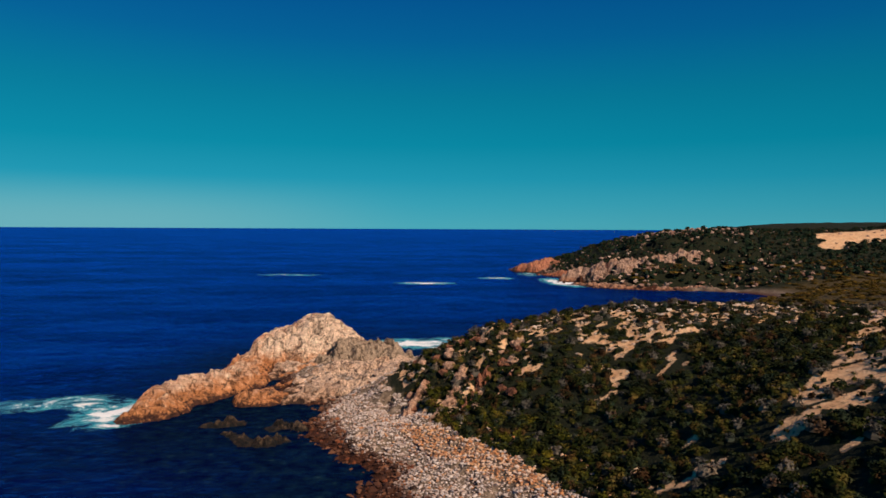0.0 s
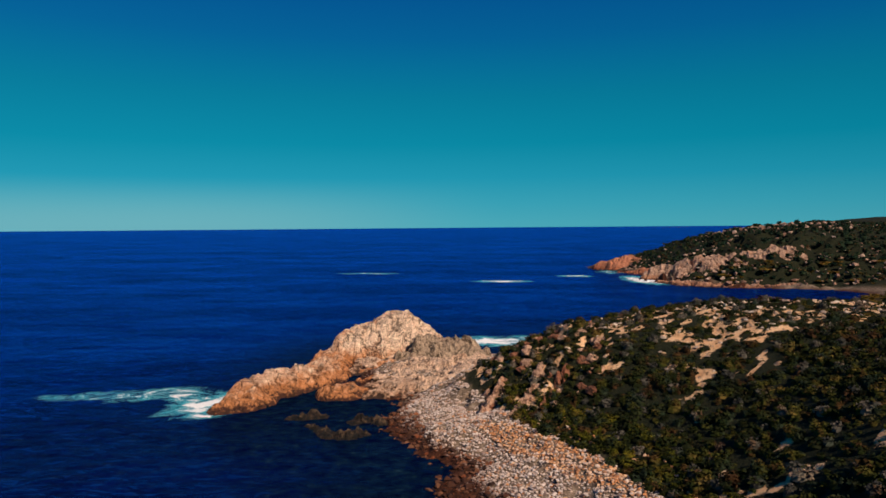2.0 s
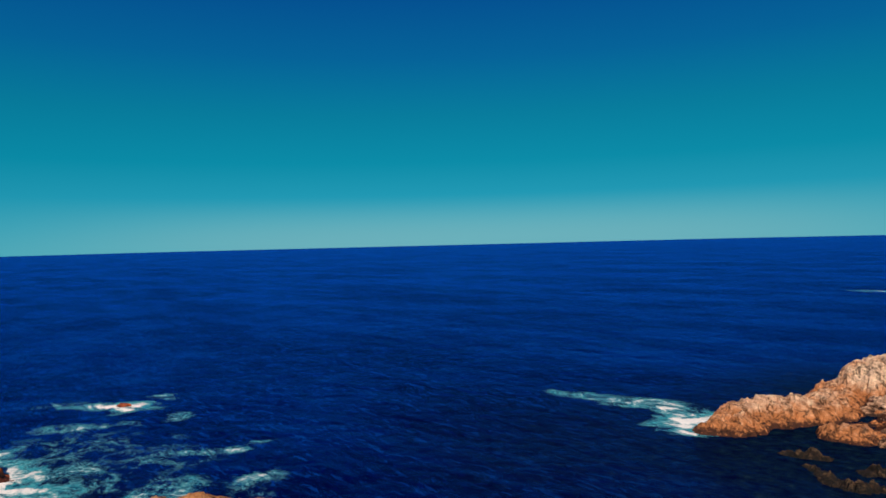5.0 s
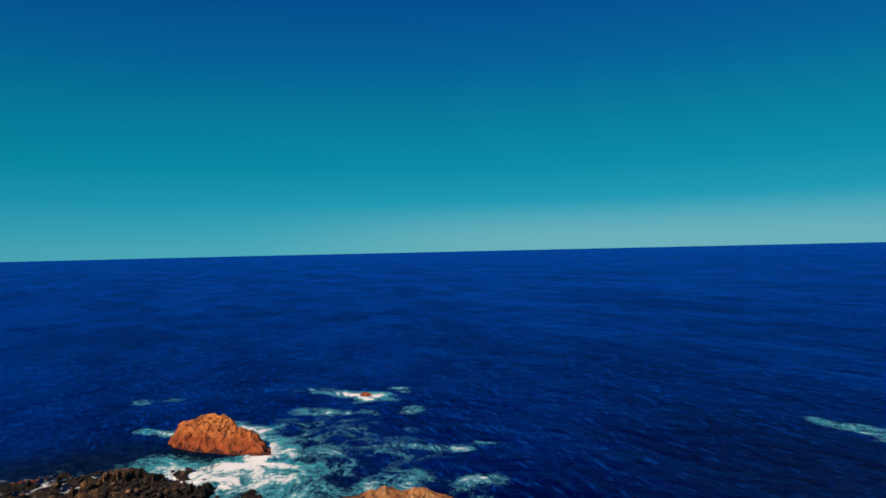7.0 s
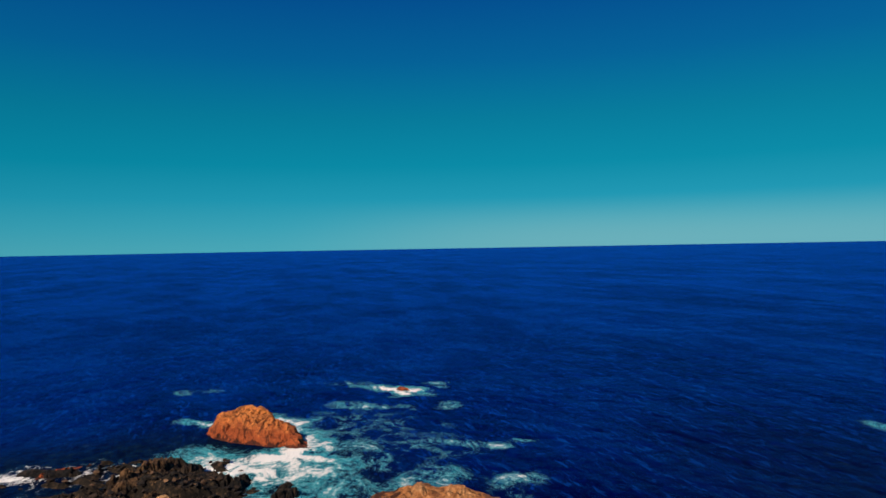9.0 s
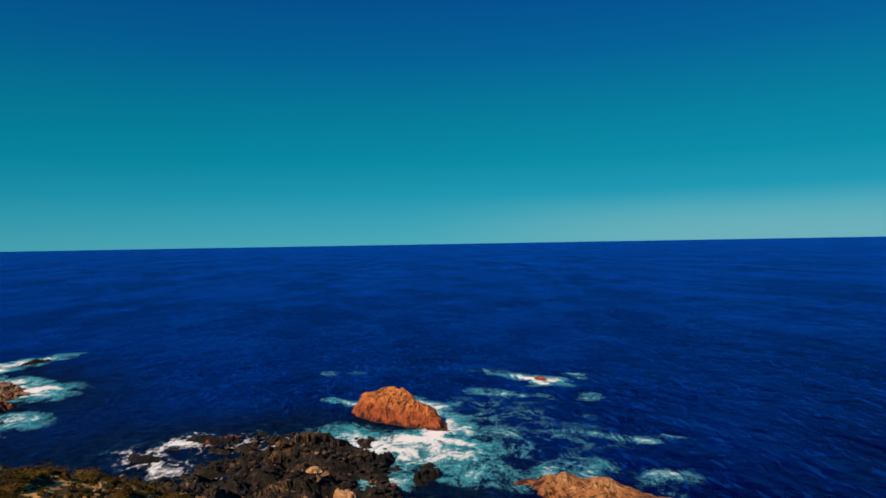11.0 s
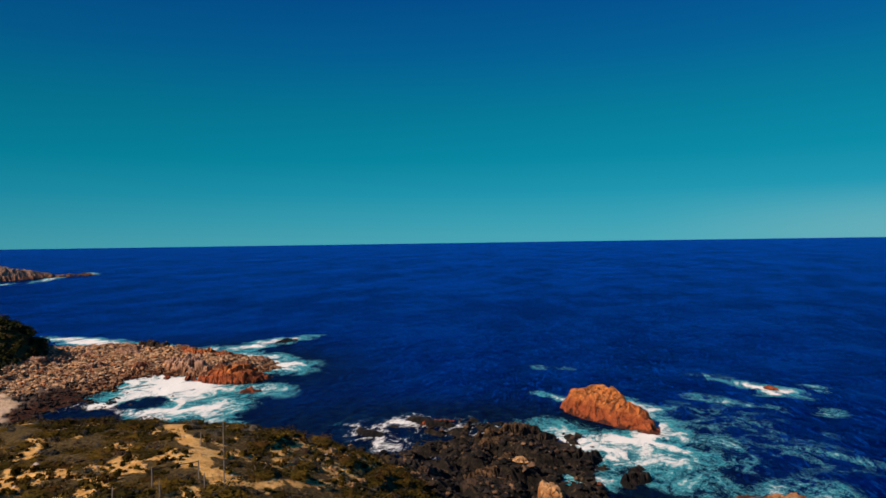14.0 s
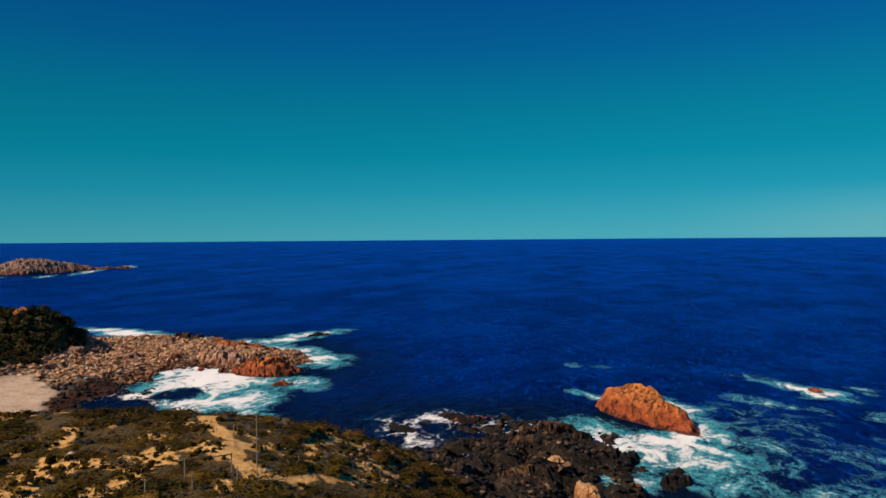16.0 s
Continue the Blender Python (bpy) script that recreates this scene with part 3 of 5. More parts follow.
def streak(x, y, points, width):
    """1 on a track through the points, 0 beyond its width."""
    best = np.full(np.shape(x), 1e9)
    for (ax, ay), (bx, by) in zip(points, points[1:]):
        s = np.clip(((x - ax) * (bx - ax) + (y - ay) * (by - ay)) / ((bx - ax) ** 2 + (by - ay) ** 2), 0, 1)
        best = np.minimum(best, np.hypot(x - ax - s * (bx - ax), y - ay - s * (by - ay)))
    return 1 - smooth(best, width * 0.6, width * 1.2)


TRACK = [(-54, -31.8), (-51.3, -29.8), (-48.1, -26.1), (-45.8, -23.4), (-44.3, -22.9), (-42.4, -21.1), (-41.5, -19.8), (-44, -18.2), (-46.8, -16.4)]
NOSE_SAND = [[(-52, -21.4), (-54.5, -21), (-56.6, -20.8), (-58.6, -22.6), (-59, -25.5), (-57.5, -28)], [(-51.6, -16.9), (-53.2, -17.6), (-55, -18.6)], [(-46.8, -16.4), (-49.5, -15.6), (-52, -15.4)]]
GULLY = [(29, 54.9), (30.6, 55.0), (33.5, 54.5), (37.6, 56.4), (41, 59)]
UPPER_GULLY = [(32.5, 58.6), (34.4, 60.5), (38.9, 63.3), (43, 69), (48.3, 74.5), (53, 82), (58.5, 88.1), (68, 98)]
SIDE_GULLY = [(36, 58), (39, 61.5), (42.5, 63), (47, 66)]
SAND_SCARS = [[(17.4, 58.8), (19.5, 57), (21.5, 56.0)], [(22.4, 57.2), (24.2, 56.6)], [(30.0, 48.8), (31.4, 48.3)], [(26.4, 81.0), (28.9, 83.4), (29.6, 86)]]
DUNE_FALL = [(232, 388), (218, 368), (205, 352)]


def scar(x, y, width):
    """1 on the sand scars of the lower hill."""
    return np.max([streak(x, y, line, width) for line in SAND_SCARS], 0)


def sand_bare(x, y, z):
    """Where the soil is bare among the plants of the hills."""
    n = fbm(x, y, 26, 31, 3)
    wx, wy = x + 4 * fbm(x, y, 5, 34), y + 4 * fbm(x, y, 5, 35)
    s = 0.55 * fbm(wx * 0.8, wy, 3.6, 33, 4, 0.6) + 0.45 * fbm(wx, wy, 1.9, 37, 2)
    high = smooth(y, 82, 94) * smooth(x, -4, 4) * (1 - smooth(y, 140, 155)) * (1 - smooth(x, 75, 95))
    seam = 1 - smooth(np.abs(fbm(wx, wy * 0.8, 5.5, 14, 4, 0.6) - 0.5), 0.028, 0.06)
    seams = high * seam * smooth(fbm(x, y, 9, 18, 3), 0.30, 0.44)
    stony = smooth(blob(x, y, 27, 101, 17, 11, -25), 0.0, 0.5) * smooth(fbm(wx, wy, 1.6, 19, 3, 0.6), 0.54, 0.60) + smooth(blob(x, y, 60, 112, 22, 20), 0.0, 0.5) * smooth(s, 0.54, 0.60)
    lower = smooth(x, -8, 0) * smooth(y, 20, 40) * (1 - smooth(y, 80, 92)) * 0.13 + high * 0.11
    knoll = smooth(blob(x, y, -130, -150, 45, 50), 0, 0.2) * 0.2
    heath = smooth(blob(x, y, -42, -36, 44, 34), 0.0, 0.5) * 0.03
    sandflat = smooth(blob(x, y, -38.5, -28, 9, 5.5, 25), 0.0, 0.6) * 0.15
    dune = smooth(blob(x, y, 272, 392, 75, 24, 20), 0.1, 0.4) * 1.1
    far = smooth(y, 150, 190) * -0.5
    jx, jy = x + 3.5 * (fbm(x, y, 4, 38, 4, 0.6) - 0.5), y + 3.5 * (fbm(x, y, 4, 39, 4, 0.6) - 0.5)
    broken = smooth(fbm(x, y, 2.0, 36, 3, 0.6), 0.32, 0.42)
    track = streak(x + 1.2 * (n - 0.5), y, TRACK, 0.5) + streak(x, y, TRACK[:3], 0.8) + streak(x, y, DUNE_FALL, 6)
    track = track + (streak(0.5 * (jx + x), 0.5 * (jy + y), GULLY, 1.5) + streak(jx, jy, UPPER_GULLY, 1.9) + streak(jx, jy, SIDE_GULLY, 1.2)) * broken
    track = track + scar(0.3 * jx + 0.7 * x, 0.3 * jy + 0.7 * y, 0.42)
    for line in NOSE_SAND:
        track = track + streak(jx, jy, line, 0.75)
    return np.clip(smooth(s + 0.25 * (n - 0.5) + heath + sandflat + dune + far - lower - knoll, 0.585, 0.64) + track + seams + stony, 0, 1)


land_x = steps((-3000, -300, 300), (-300, -180, 6), (-180, 84, 0.85), (84, 360, 4), (360, 620, 10), (620, 3200, 120))
land_y = steps((-3000, -260, 200), (-260, -180, 6), (-180, 160, 0.85), (160, 520, 3), (520, 720, 10), (720, 3200, 120))
GX, GY = np.meshgrid(land_x, land_y)
LZ, stones, rust, black, beach = land_height(GX, GY)
edge = smooth(-GX, 250, 600) + smooth(GY + GX * 0.2, 700, 1200)
LZ = np.where(edge > 0, LZ * (1 - np.clip(edge, 0, 1)) - 8 * np.clip(edge, 0, 1), LZ)
bare = sand_bare(GX, GY, LZ)
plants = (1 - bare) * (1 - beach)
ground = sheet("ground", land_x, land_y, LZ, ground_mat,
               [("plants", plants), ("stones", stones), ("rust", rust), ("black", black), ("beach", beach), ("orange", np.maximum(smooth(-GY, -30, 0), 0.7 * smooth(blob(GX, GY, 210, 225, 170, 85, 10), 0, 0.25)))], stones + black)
tagged(ground, "sandy coastal hills with stony shore and dark rock shelf", "ground", kind="structure")


# ---- the sea ----
def foam_field(x, y, grow=1.0):
    f = np.zeros(np.shape(x))
    near = 1 - smooth(np.hypot(x, y), 200, 300)
    x, y = x + near * 9 * (fbm(x, y, 8, 71, 3, 0.6) - 0.5), y + near * 9 * (fbm(x, y, 8, 75, 3, 0.6) - 0.5)
    for cx, cy, rx, ry, turn, k in FOAM:
        f = np.maximum(f, k * 1.1 * (blob(x, y, cx, cy, rx * grow, ry * grow, turn)) ** 0.7)
    return f


FOAM = [
    (-53.5, 103.5, 5.5, 4.5, 60, 1.35), (-66, 106, 16, 3.8, 6, 0.75), (-49, 95.5, 4.5, 2, 42, 1.1), (-52.5, 98.5, 4, 3, 60, 1.15), (-6, 163, 15, 8, 0, 1.2), (-47, 128, 4, 3, 60, 0.9), (-37.5, 119, 3.6, 1.9, 60, 0.8), (-36.5, 128, 3.2, 1.6, 20, 0.8),
    (-100.5, 9.5, 7.5, 3.6, 39, 1.4), (-96, 5, 17, 8, 48, 0.98), (-88, 14, 9, 6, 48, 0.55), (-122.5, -0.5, 4.5, 2.6, 60, 1.0), (-119, 11, 11, 4, 43, 1.05), (-108, 15, 6, 4, 30, 1.15), (-104.5, 13, 4, 2.6, 45, 1.5), (-86, 4, 6, 5, 40, 0.9),
    (-112, 26, 14, 7, 45, 0.34), (-98, 28, 10, 4, 45, 0.34), (-97, 36, 11, 2.4, 75, 0.6), (-93, 23, 9, 3, 60, 0.5), (-102, 20, 8, 4, 45, 0.5),
    (-137, 36, 8, 3.6, 40, 1.2), (-148, 29, 7, 2.2, 60, 0.42), (-126, 29, 8, 3.5, 50, 0.65), (-138, 46, 3.2, 2, 40, 0.6), (-122.5, 43, 3.2, 2, 40, 0.5), (-153, -3, 6, 3, 70, 0.42),
    (-79, 37, 3, 7, 20, 0.4), (-84, 25, 3.5, 8, 20, 0.55),
]
FOAM_SOUTH = [
    (-97, -27, 13, 6, 38, 0.85), (-105.5, -82, 4.5, 4, 40, 1.15), (-103, -72, 9, 6, 60, 1.3), (-104, -19, 6, 10, -20, 0.85), (-92, -20, 8, 6, 40, 0.6), (-120, -78, 18, 14, 40, 1.4), (-106, -62, 13, 8, 40, 1.0), (-128, -89, 9, 7, 40, 1.35), (-123, -63, 12, 5, 70, 0.95), (-146, -66, 11, 7, 35, 1.15), (-156, -78, 7, 13, -30, 1.05),
    (-176, -86, 19, 5.5, -26, 1.1), (-165, -97, 10, 5, -30, 0.95), (-172, -140, 6, 28, -12, 1.25), (-164, -106, 10, 3, 60, 1.1),
]
FOAM_FAR = [
    (60, 343, 9, 24, 8, 1.5), (-12, 333, 15, 4.5, 0, 1.4), (27, 368, 10, 4.5, 0, 1.1), (-95, 384, 18, 6, 0, 0.75), (230, 1230, 70, 30, 0, 0.8), (50, 400, 8, 14, 0, 0.7),
    (-478, -444, 62, 7, 32, 0.9), (-560, -474, 40, 8, 40, 0.9), (-412, -422, 20, 6, 30, 0.9), (-377, -440, 27, 7, 30, 0.9),
]
FOAM = FOAM + FOAM_SOUTH + FOAM_FAR
sea_x = steps((-5200, -800, 220), (-800, -200, 6), (-200, 90, 1.5), (90, 200, 4), (200, 5200, 220))
sea_y = steps((-5200, -620, 220), (-620, -180, 5), (-180, 180, 1.5), (180, 620, 5), (620, 5200, 220))
SX, SY = np.meshgrid(sea_x, sea_y)
swell = (fbm(SX * 0.8 + SY * 0.6, (SY * 0.8 - SX * 0.6) * 0.4, 14, 51, 3) - 0.5) * 0.7 * (1 - smooth(np.hypot(SX, SY), 250, 600))
depth = base_height(SX, SY)
hole = 1 - 0.9 * smooth(blob(SX + 7 * (fbm(SX, SY, 7, 91, 3, 0.6) - 0.5), SY + 7 * (fbm(SX, SY, 7, 95, 3, 0.6) - 0.5), -109, -76, 6.5, 5, 60), 0, 0.5)
shallow = smooth(depth, -6.0, -1.8) * 0.9 * (1 - smooth(np.hypot(SX, SY), 180, 250))
surf = smooth(depth, -1.6, 0.2) * smooth(fbm(SX, SY, 9, 61), 0.45, 0.75) * 0.6 * (1 - blob(SX, SY, -22, 85, 22, 30))
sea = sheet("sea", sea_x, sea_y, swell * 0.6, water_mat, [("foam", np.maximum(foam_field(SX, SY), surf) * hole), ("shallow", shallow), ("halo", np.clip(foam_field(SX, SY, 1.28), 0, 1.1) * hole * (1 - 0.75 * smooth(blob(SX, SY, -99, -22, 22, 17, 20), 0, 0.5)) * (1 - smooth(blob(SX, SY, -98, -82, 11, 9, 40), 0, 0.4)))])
tagged(sea, "deep blue sea with white surf", "sea", kind="structure")


# ---- rocks ----
def mesh_of(name, v, f, material):
    me = bpy.data.meshes.new(name)
    me.vertices.add(len(v))
    me.vertices.foreach_set("co", np.asarray(v, np.float32).ravel())
    k = f.shape[1]
    me.loops.add(f.size)
    me.loops.foreach_set("vertex_index", f.ravel().astype(np.int32))
    me.polygons.add(len(f))
    me.polygons.foreach_set("loop_start", np.arange(0, f.size, k, dtype=np.int32))
    me.update(calc_edges=True)
    me.shade_flat()
    me.materials.append(material)
    return me


def massif(name, spine, material, label, category, seed, step=0.36, joint=2.6, relief=0.7, power=2.2, group="", floor=-1.6, split=0.5, rough=0.5):
    """A jointed mass of rock along a spine of (x, y, height, half-width): steep flanks, blocky relief, open joints."""
    sp = np.array(spine, float)
    pad = sp[:, 3].max() + 1.5
    gx = np.arange(sp[:, 0].min() - pad, sp[:, 0].max() + pad, step)
    gy = np.arange(sp[:, 1].min() - pad, sp[:, 1].max() + pad, step)
    x, y = np.meshgrid(gx, gy)
    wx = x + 2.4 * (fbm(x, y, 5.0, seed, 4, 0.45) - 0.5)
    wy = y + 2.4 * (fbm(x, y, 5.0, seed + 40, 4, 0.45) - 0.5)
    z = np.full(x.shape, -9.0)
    for a, b in zip(sp, sp[1:]):
        u = np.clip(((wx - a[0]) * (b[0] - a[0]) + (wy - a[1]) * (b[1] - a[1])) / ((b[0] - a[0]) ** 2 + (b[1] - a[1]) ** 2), 0, 1)
        d = np.hypot(wx - a[0] - u * (b[0] - a[0]), wy - a[1] - u * (b[1] - a[1]))
        h, w = a[2] + u * (b[2] - a[2]), a[3] + u * (b[3] - a[3])
        z = np.maximum(z, (h + 1.5) * (1 - (d / w) ** power) - 1.5)
    t1, e1 = blocks(wx * 0.9 + 0.4 * wy, wy, joint, seed + 3)
    t2, e2 = blocks(x + 0.8 * wy * 0.3, y, joint * 0.42, seed + 7)
    body = smooth(z, -1.2, 0.8)
    z = z + body * relief * ((t1 - 0.5) * smooth(e1, 0.0, 0.18) * 1.5 + (t2 - 0.5) * 0.6 * smooth(e2, 0, 0.2) - split * (1 - smooth(e1, 0.0, 0.1)))
    z = z + body * rough * ((fbm(x, y, 2.6, seed + 11, 4, 0.6) - 0.5) * 1.6 + (fbm(x, y, 0.9, seed + 13, 2) - 0.5) * 0.5)
    z = z + body * 0.14 * np.sin(z * 5.4 + 7 * fbm(x, y, 4.5, seed + 17))
    z = np.maximum(z, floor - 0.8)
    co = np.stack([x.ravel(), y.ravel(), z.ravel()], -1)
    nx, ny = len(gx), len(gy)
    i = (np.arange(ny - 1)[:, None] * nx + np.arange(nx - 1)[None]).ravel()
    f = np.stack([i, i + 1, i + nx + 1, i + nx], -1)
    f = f[(z.ravel()[f] > floor).any(1)]
    used = np.unique(f)
    back = np.zeros(len(co), int)
    back[used] = np.arange(len(used))
    mid = np.array([sp[:, 0].mean(), sp[:, 1].mean(), 0])
    ob = new(name, mesh_of(name, co[used] - mid, back[f], material))
    ob.location = mid
    return tagged(ob, label, category, group)


def rock_bm(size, seed, detail=5, cuts=26, rough=0.16, lean=(0, 0), at=(0, 0, 0), knob=0.5):
    """A crag of the given half-axes, broken off along flat joints."""
    rnd = random.Random(seed)
    bm = bmesh.new()
    bmesh.ops.create_icosphere(bm, subdivisions=detail, radius=1)
    planes = []
    for _ in range(cuts):
        d = Vector((rnd.uniform(-1, 1), rnd.uniform(-1, 1), rnd.uniform(-0.4, 1))).normalized()
        planes.append((d, rnd.uniform(0.62, 0.93)))
    off = Vector((rnd.uniform(-50, 50), rnd.uniform(-50, 50), rnd.uniform(-50, 50)))
    big = max(size)
    step = min(big * 0.12, max(1.0, big * 0.07))
    for v in bm.verts:
        p = v.co.copy()
        for d, r in planes:
            over = p.dot(d) - r
            if over > 0:
                p -= d * over * 0.92
        w = Vector((p.x * size[0], p.y * size[1], p.z * size[2]))
        out = Vector((p.x / size[0], p.y / size[1], p.z / size[2])).normalized()
        n = noise.fractal(w / big * 2.6 + off, 0.8, 2.1, 5) * rough * min(size) * 0.8
        q = Vector((w.x, w.y, w.z * 0.6)) + noise.noise_vector(w * 0.25 + off) * 1.2
        c1 = noise.cell(noise.voronoi(q * 0.75 / step * 0.4 + off)[1][0] * 7.7)
        c2 = noise.cell(noise.voronoi(q * 1.9 / step * 0.4 - off)[1][0] * 5.3)
        w += out * (n + knob * step * (0.8 * c1 + 0.35 * c2))
        v.co = Vector((w.x + lean[0] * p.z + at[0], w.y + lean[1] * p.z + at[1], w.z + at[2]))
    return bm


def rock(name, x, y, z, size, turn, seed, material, label, category="rock", detail=5, group="", cuts=26, rough=0.16, lean=(0, 0), more=(), knob=0.5):
    """One rock, with the lumps of more (place and half-axes) grown together with it."""
    bm = rock_bm(size, seed, detail, cuts, rough, lean, (0, 0, 0), knob)
    if more:
        ob = new(name)
        part("rock_mass", bm, material, ob)
        for k, (at, half) in enumerate(more):
            part("rock_mass", rock_bm(half, seed * 31 + k, detail, cuts, rough, (0, 0), at, knob), material, ob)
    else:
        me = bpy.data.meshes.new(name)
        bm.to_mesh(me)
        bm.free()
        me.materials.append(material)
        ob = new(name, me)
    ob.matrix_world = pose(x, y, z, 0, 0, turn)
    return tagged(ob, label, category, group)


massif("granite_crag", [(-44, 133.5, 0.6, 4), (-41.6, 136, 3.2, 5.4), (-38, 138, 6.4, 6.6), (-32.5, 139, 8.4, 7.5), (-29.6, 139, 10.4, 8), (-25, 139, 10.3, 8), (-21.8, 138, 8.0, 7), (-19.5, 137, 5.6, 6)], rock_tan,
       "tall pale tan granite crag by the sea", "crag", 11, joint=3.0, relief=0.9, power=2.2, rough=0.9, split=0.9)
massif("granite_ridge", [(-48, 98, 0.6, 4.2), (-47.2, 101, 2.0, 5.6), (-46.4, 105, 3.0, 6.4), (-45.6, 109, 3.6, 6.4), (-42.4, 113.5, 3.5, 7.2), (-39.6, 118, 3.1, 7.2), (-39.5, 125, 2.8, 5.8), (-40.5, 132, 2.6, 5)], rock_tan,
       "long low orange granite ridge running into the sea", "rock ridge", 12, joint=2.4, relief=0.75, power=2.0, rough=0.8, split=0.9)
massif("granite_boulder", [(-33.5, 107.5, 1.6, 3.2), (-30.5, 108.2, 2.2, 3.8), (-28, 109, 1.3, 2.8)], rock_tan, "rounded brown granite knob at the tide pool", "rock", 13, 0.3, 1.9, 0.6)
massif("tidal_ledge", [(-35, 116, 0.1, 1.2), (-32, 117.5, 0.5, 1.5), (-28, 119.5, 1.2, 2.6)], rock_tan, "low wet granite ledge between tide pools", "rock", 33, 0.3, 1.8, 0.5)
massif("tidal_ledge", [(-33.5, 125, 0.2, 1.3), (-30.5, 126.5, 1.0, 2.0), (-27, 128, 2.2, 3.2)], rock_tan, "low granite ledge between tide pools", "rock", 34, 0.3, 1.8, 0.5)
massif("weathered_outcrop", [(-25, 129.5, 3.4, 4), (-21.8, 131.5, 6.6, 5), (-16.6, 132, 6.3, 6), (-12, 131, 6.1, 6), (-8.9, 130, 4.8, 5), (-7.2, 129, 3.0, 4)], rock_grey, "dark grey weathered outcrop above the stony shore", "outcrop", 14, joint=1.6, relief=1.0, power=1.8, rough=1.0, split=0.9)
massif("bedrock_apron", [(-26.5, 119, 1.4, 4.5), (-23, 121.5, 2.6, 7), (-17, 124, 3.6, 8), (-11, 124, 3.8, 7)], rock_slab, "broad jointed tan bedrock apron below the crag", "bedrock", 15, joint=1.7, relief=0.8, power=1.8)
massif("bedrock_apron", [(-26.5, 108, 0.9, 3.5), (-21, 111, 2.2, 5.5), (-15, 113, 2.8, 6)], rock_slab, "low jointed tan bedrock beside the tide pools", "bedrock", 16, joint=1.6, relief=0.8, power=1.8)
slab_rng = random.Random(21)
for k in range(34):
    cx, cy = slab_rng.uniform(-37, -9), slab_rng.uniform(110, 133)
    cz = float(base_height(cx, cy))
    r = slab_rng.uniform(1.6, 3.4)
    if cz > 0.1:
        rock("bedrock_slab", cx, cy, cz - 0.1, (r * 1.3, r, r * 0.34), 41 * k, 600 + k, rock_slab, "low jointed grey-tan bedrock slab on the stony shore", "rock", 5, "bedrock slabs", cuts=16)
massif("sea_rock", [(-117.2, 0.8, 2.2, 3.0), (-116.4, 2.2, 3.8, 3.9), (-114.6, 4.6, 4.5, 4.4), (-112.2, 6.8, 4.1, 4.5), (-109.4, 9.3, 2.9, 4.2), (-106.8, 11.6, 1.2, 3.2), (-105.2, 13, 0.3, 2.2)], rock_rust,
       "rust-red granite rock standing in white surf", "sea stack", 24, 0.24, 2.4, 0.5, 2.6, split=1.0, rough=0.5)
massif("surf_rock", [(-81, 19.5, 0.2, 3.5), (-79, 23, 1.3, 4.8), (-75.5, 27.5, 1.6, 5.4), (-72.5, 32, 0.8, 4.8), (-69.5, 36.5, 0.2, 3.8)], rock_gold, "orange-tan granite rock at the foot of the shore", "rock", 27, 0.26, 2.2, 0.4, 2.4)
rock("islet_rock", -137, 37, -0.7, (3.2, 1.5, 1.4), 40, 17, rock_rust, "low rust-red rock awash in foam", "rock", 4)
massif("reef_rock", [(-35.5, 95.5, 0.3, 2.2), (-33, 96.3, 0.7, 2.4), (-30.5, 96.5, 0.3, 1.8)], rock_reef, "low dark weedy rock in the lagoon", "reef rock", 18, 0.3, 1.3, 0.8, group="lagoon reef")
massif("reef_rock", [(-31.5, 91.5, 0.2, 1.8), (-28.5, 88.5, 0.8, 2.6), (-25, 86.8, 0.7, 2.4), (-22.5, 89, 0.4, 2.2)], rock_reef, "low dark weedy rock in the lagoon", "reef rock", 19, 0.3, 1.3, 0.8, group="lagoon reef")
massif("reef_rock", [(-25.5, 93.5, 0.3, 1.8), (-23.5, 95.5, 0.7, 2.2), (-21, 94, 0.4, 1.8)], rock_reef, "low dark weedy rock in the lagoon", "reef rock", 35, 0.3, 1.3, 0.8, group="lagoon reef")
massif("spit_crag", [(-133, -63.8, 0.5, 2.8), (-130.5, -66.3, 2.6, 4.2), (-128.4, -69.5, 3.2, 4.6), (-128, -72.5, 2.0, 3.8)], rock_rust, "red-brown crag at the end of the spit", "crag", 20, 0.32, 2.0, 1.1, 1.9, "crags of the spit", split=0.9, rough=0.9)
massif("spit_crag", [(-127.5, -73.5, 0.4, 2.2), (-128, -77, 1.0, 2.4), (-128.6, -80.5, 0.4, 1.8)], rock_rust, "low red ledge in the surf of the cove", "crag", 21, 0.32, 1.6, 0.8, 2.4, "crags of the spit")
massif("spit_crag", [(-133.5, -77.5, 1.0, 3.0), (-135, -82, 3.2, 4.4), (-136.5, -87, 3.0, 4.4), (-138, -91, 2.0, 4)], rock_pink, "pinkish-brown blocky crag on the spit", "crag", 22, 0.32, 2.2, 1.2, 1.9, "crags of the spit", split=0.9, rough=0.9)
massif("spit_crag", [(-147, -77, 0.8, 3), (-148, -83, 1.8, 3.8), (-149.5, -89, 2.0, 3.6), (-154, -98, 2.0, 3.6)], rock_rust, "red-brown crag on the outer side of the spit", "crag", 36, 0.32, 2.0, 1.0, 2.6, "crags of the spit", split=0.9)
massif("spit_crag", [(-158, -104, 1.6, 3), (-161, -112, 2.0, 3.6), (-160, -122, 1.4, 3)], rock_dark, "dark wet ledge along the outer side of the spit", "crag", 39, 0.36, 2.0, 1.0, 2.4, "crags of the spit")
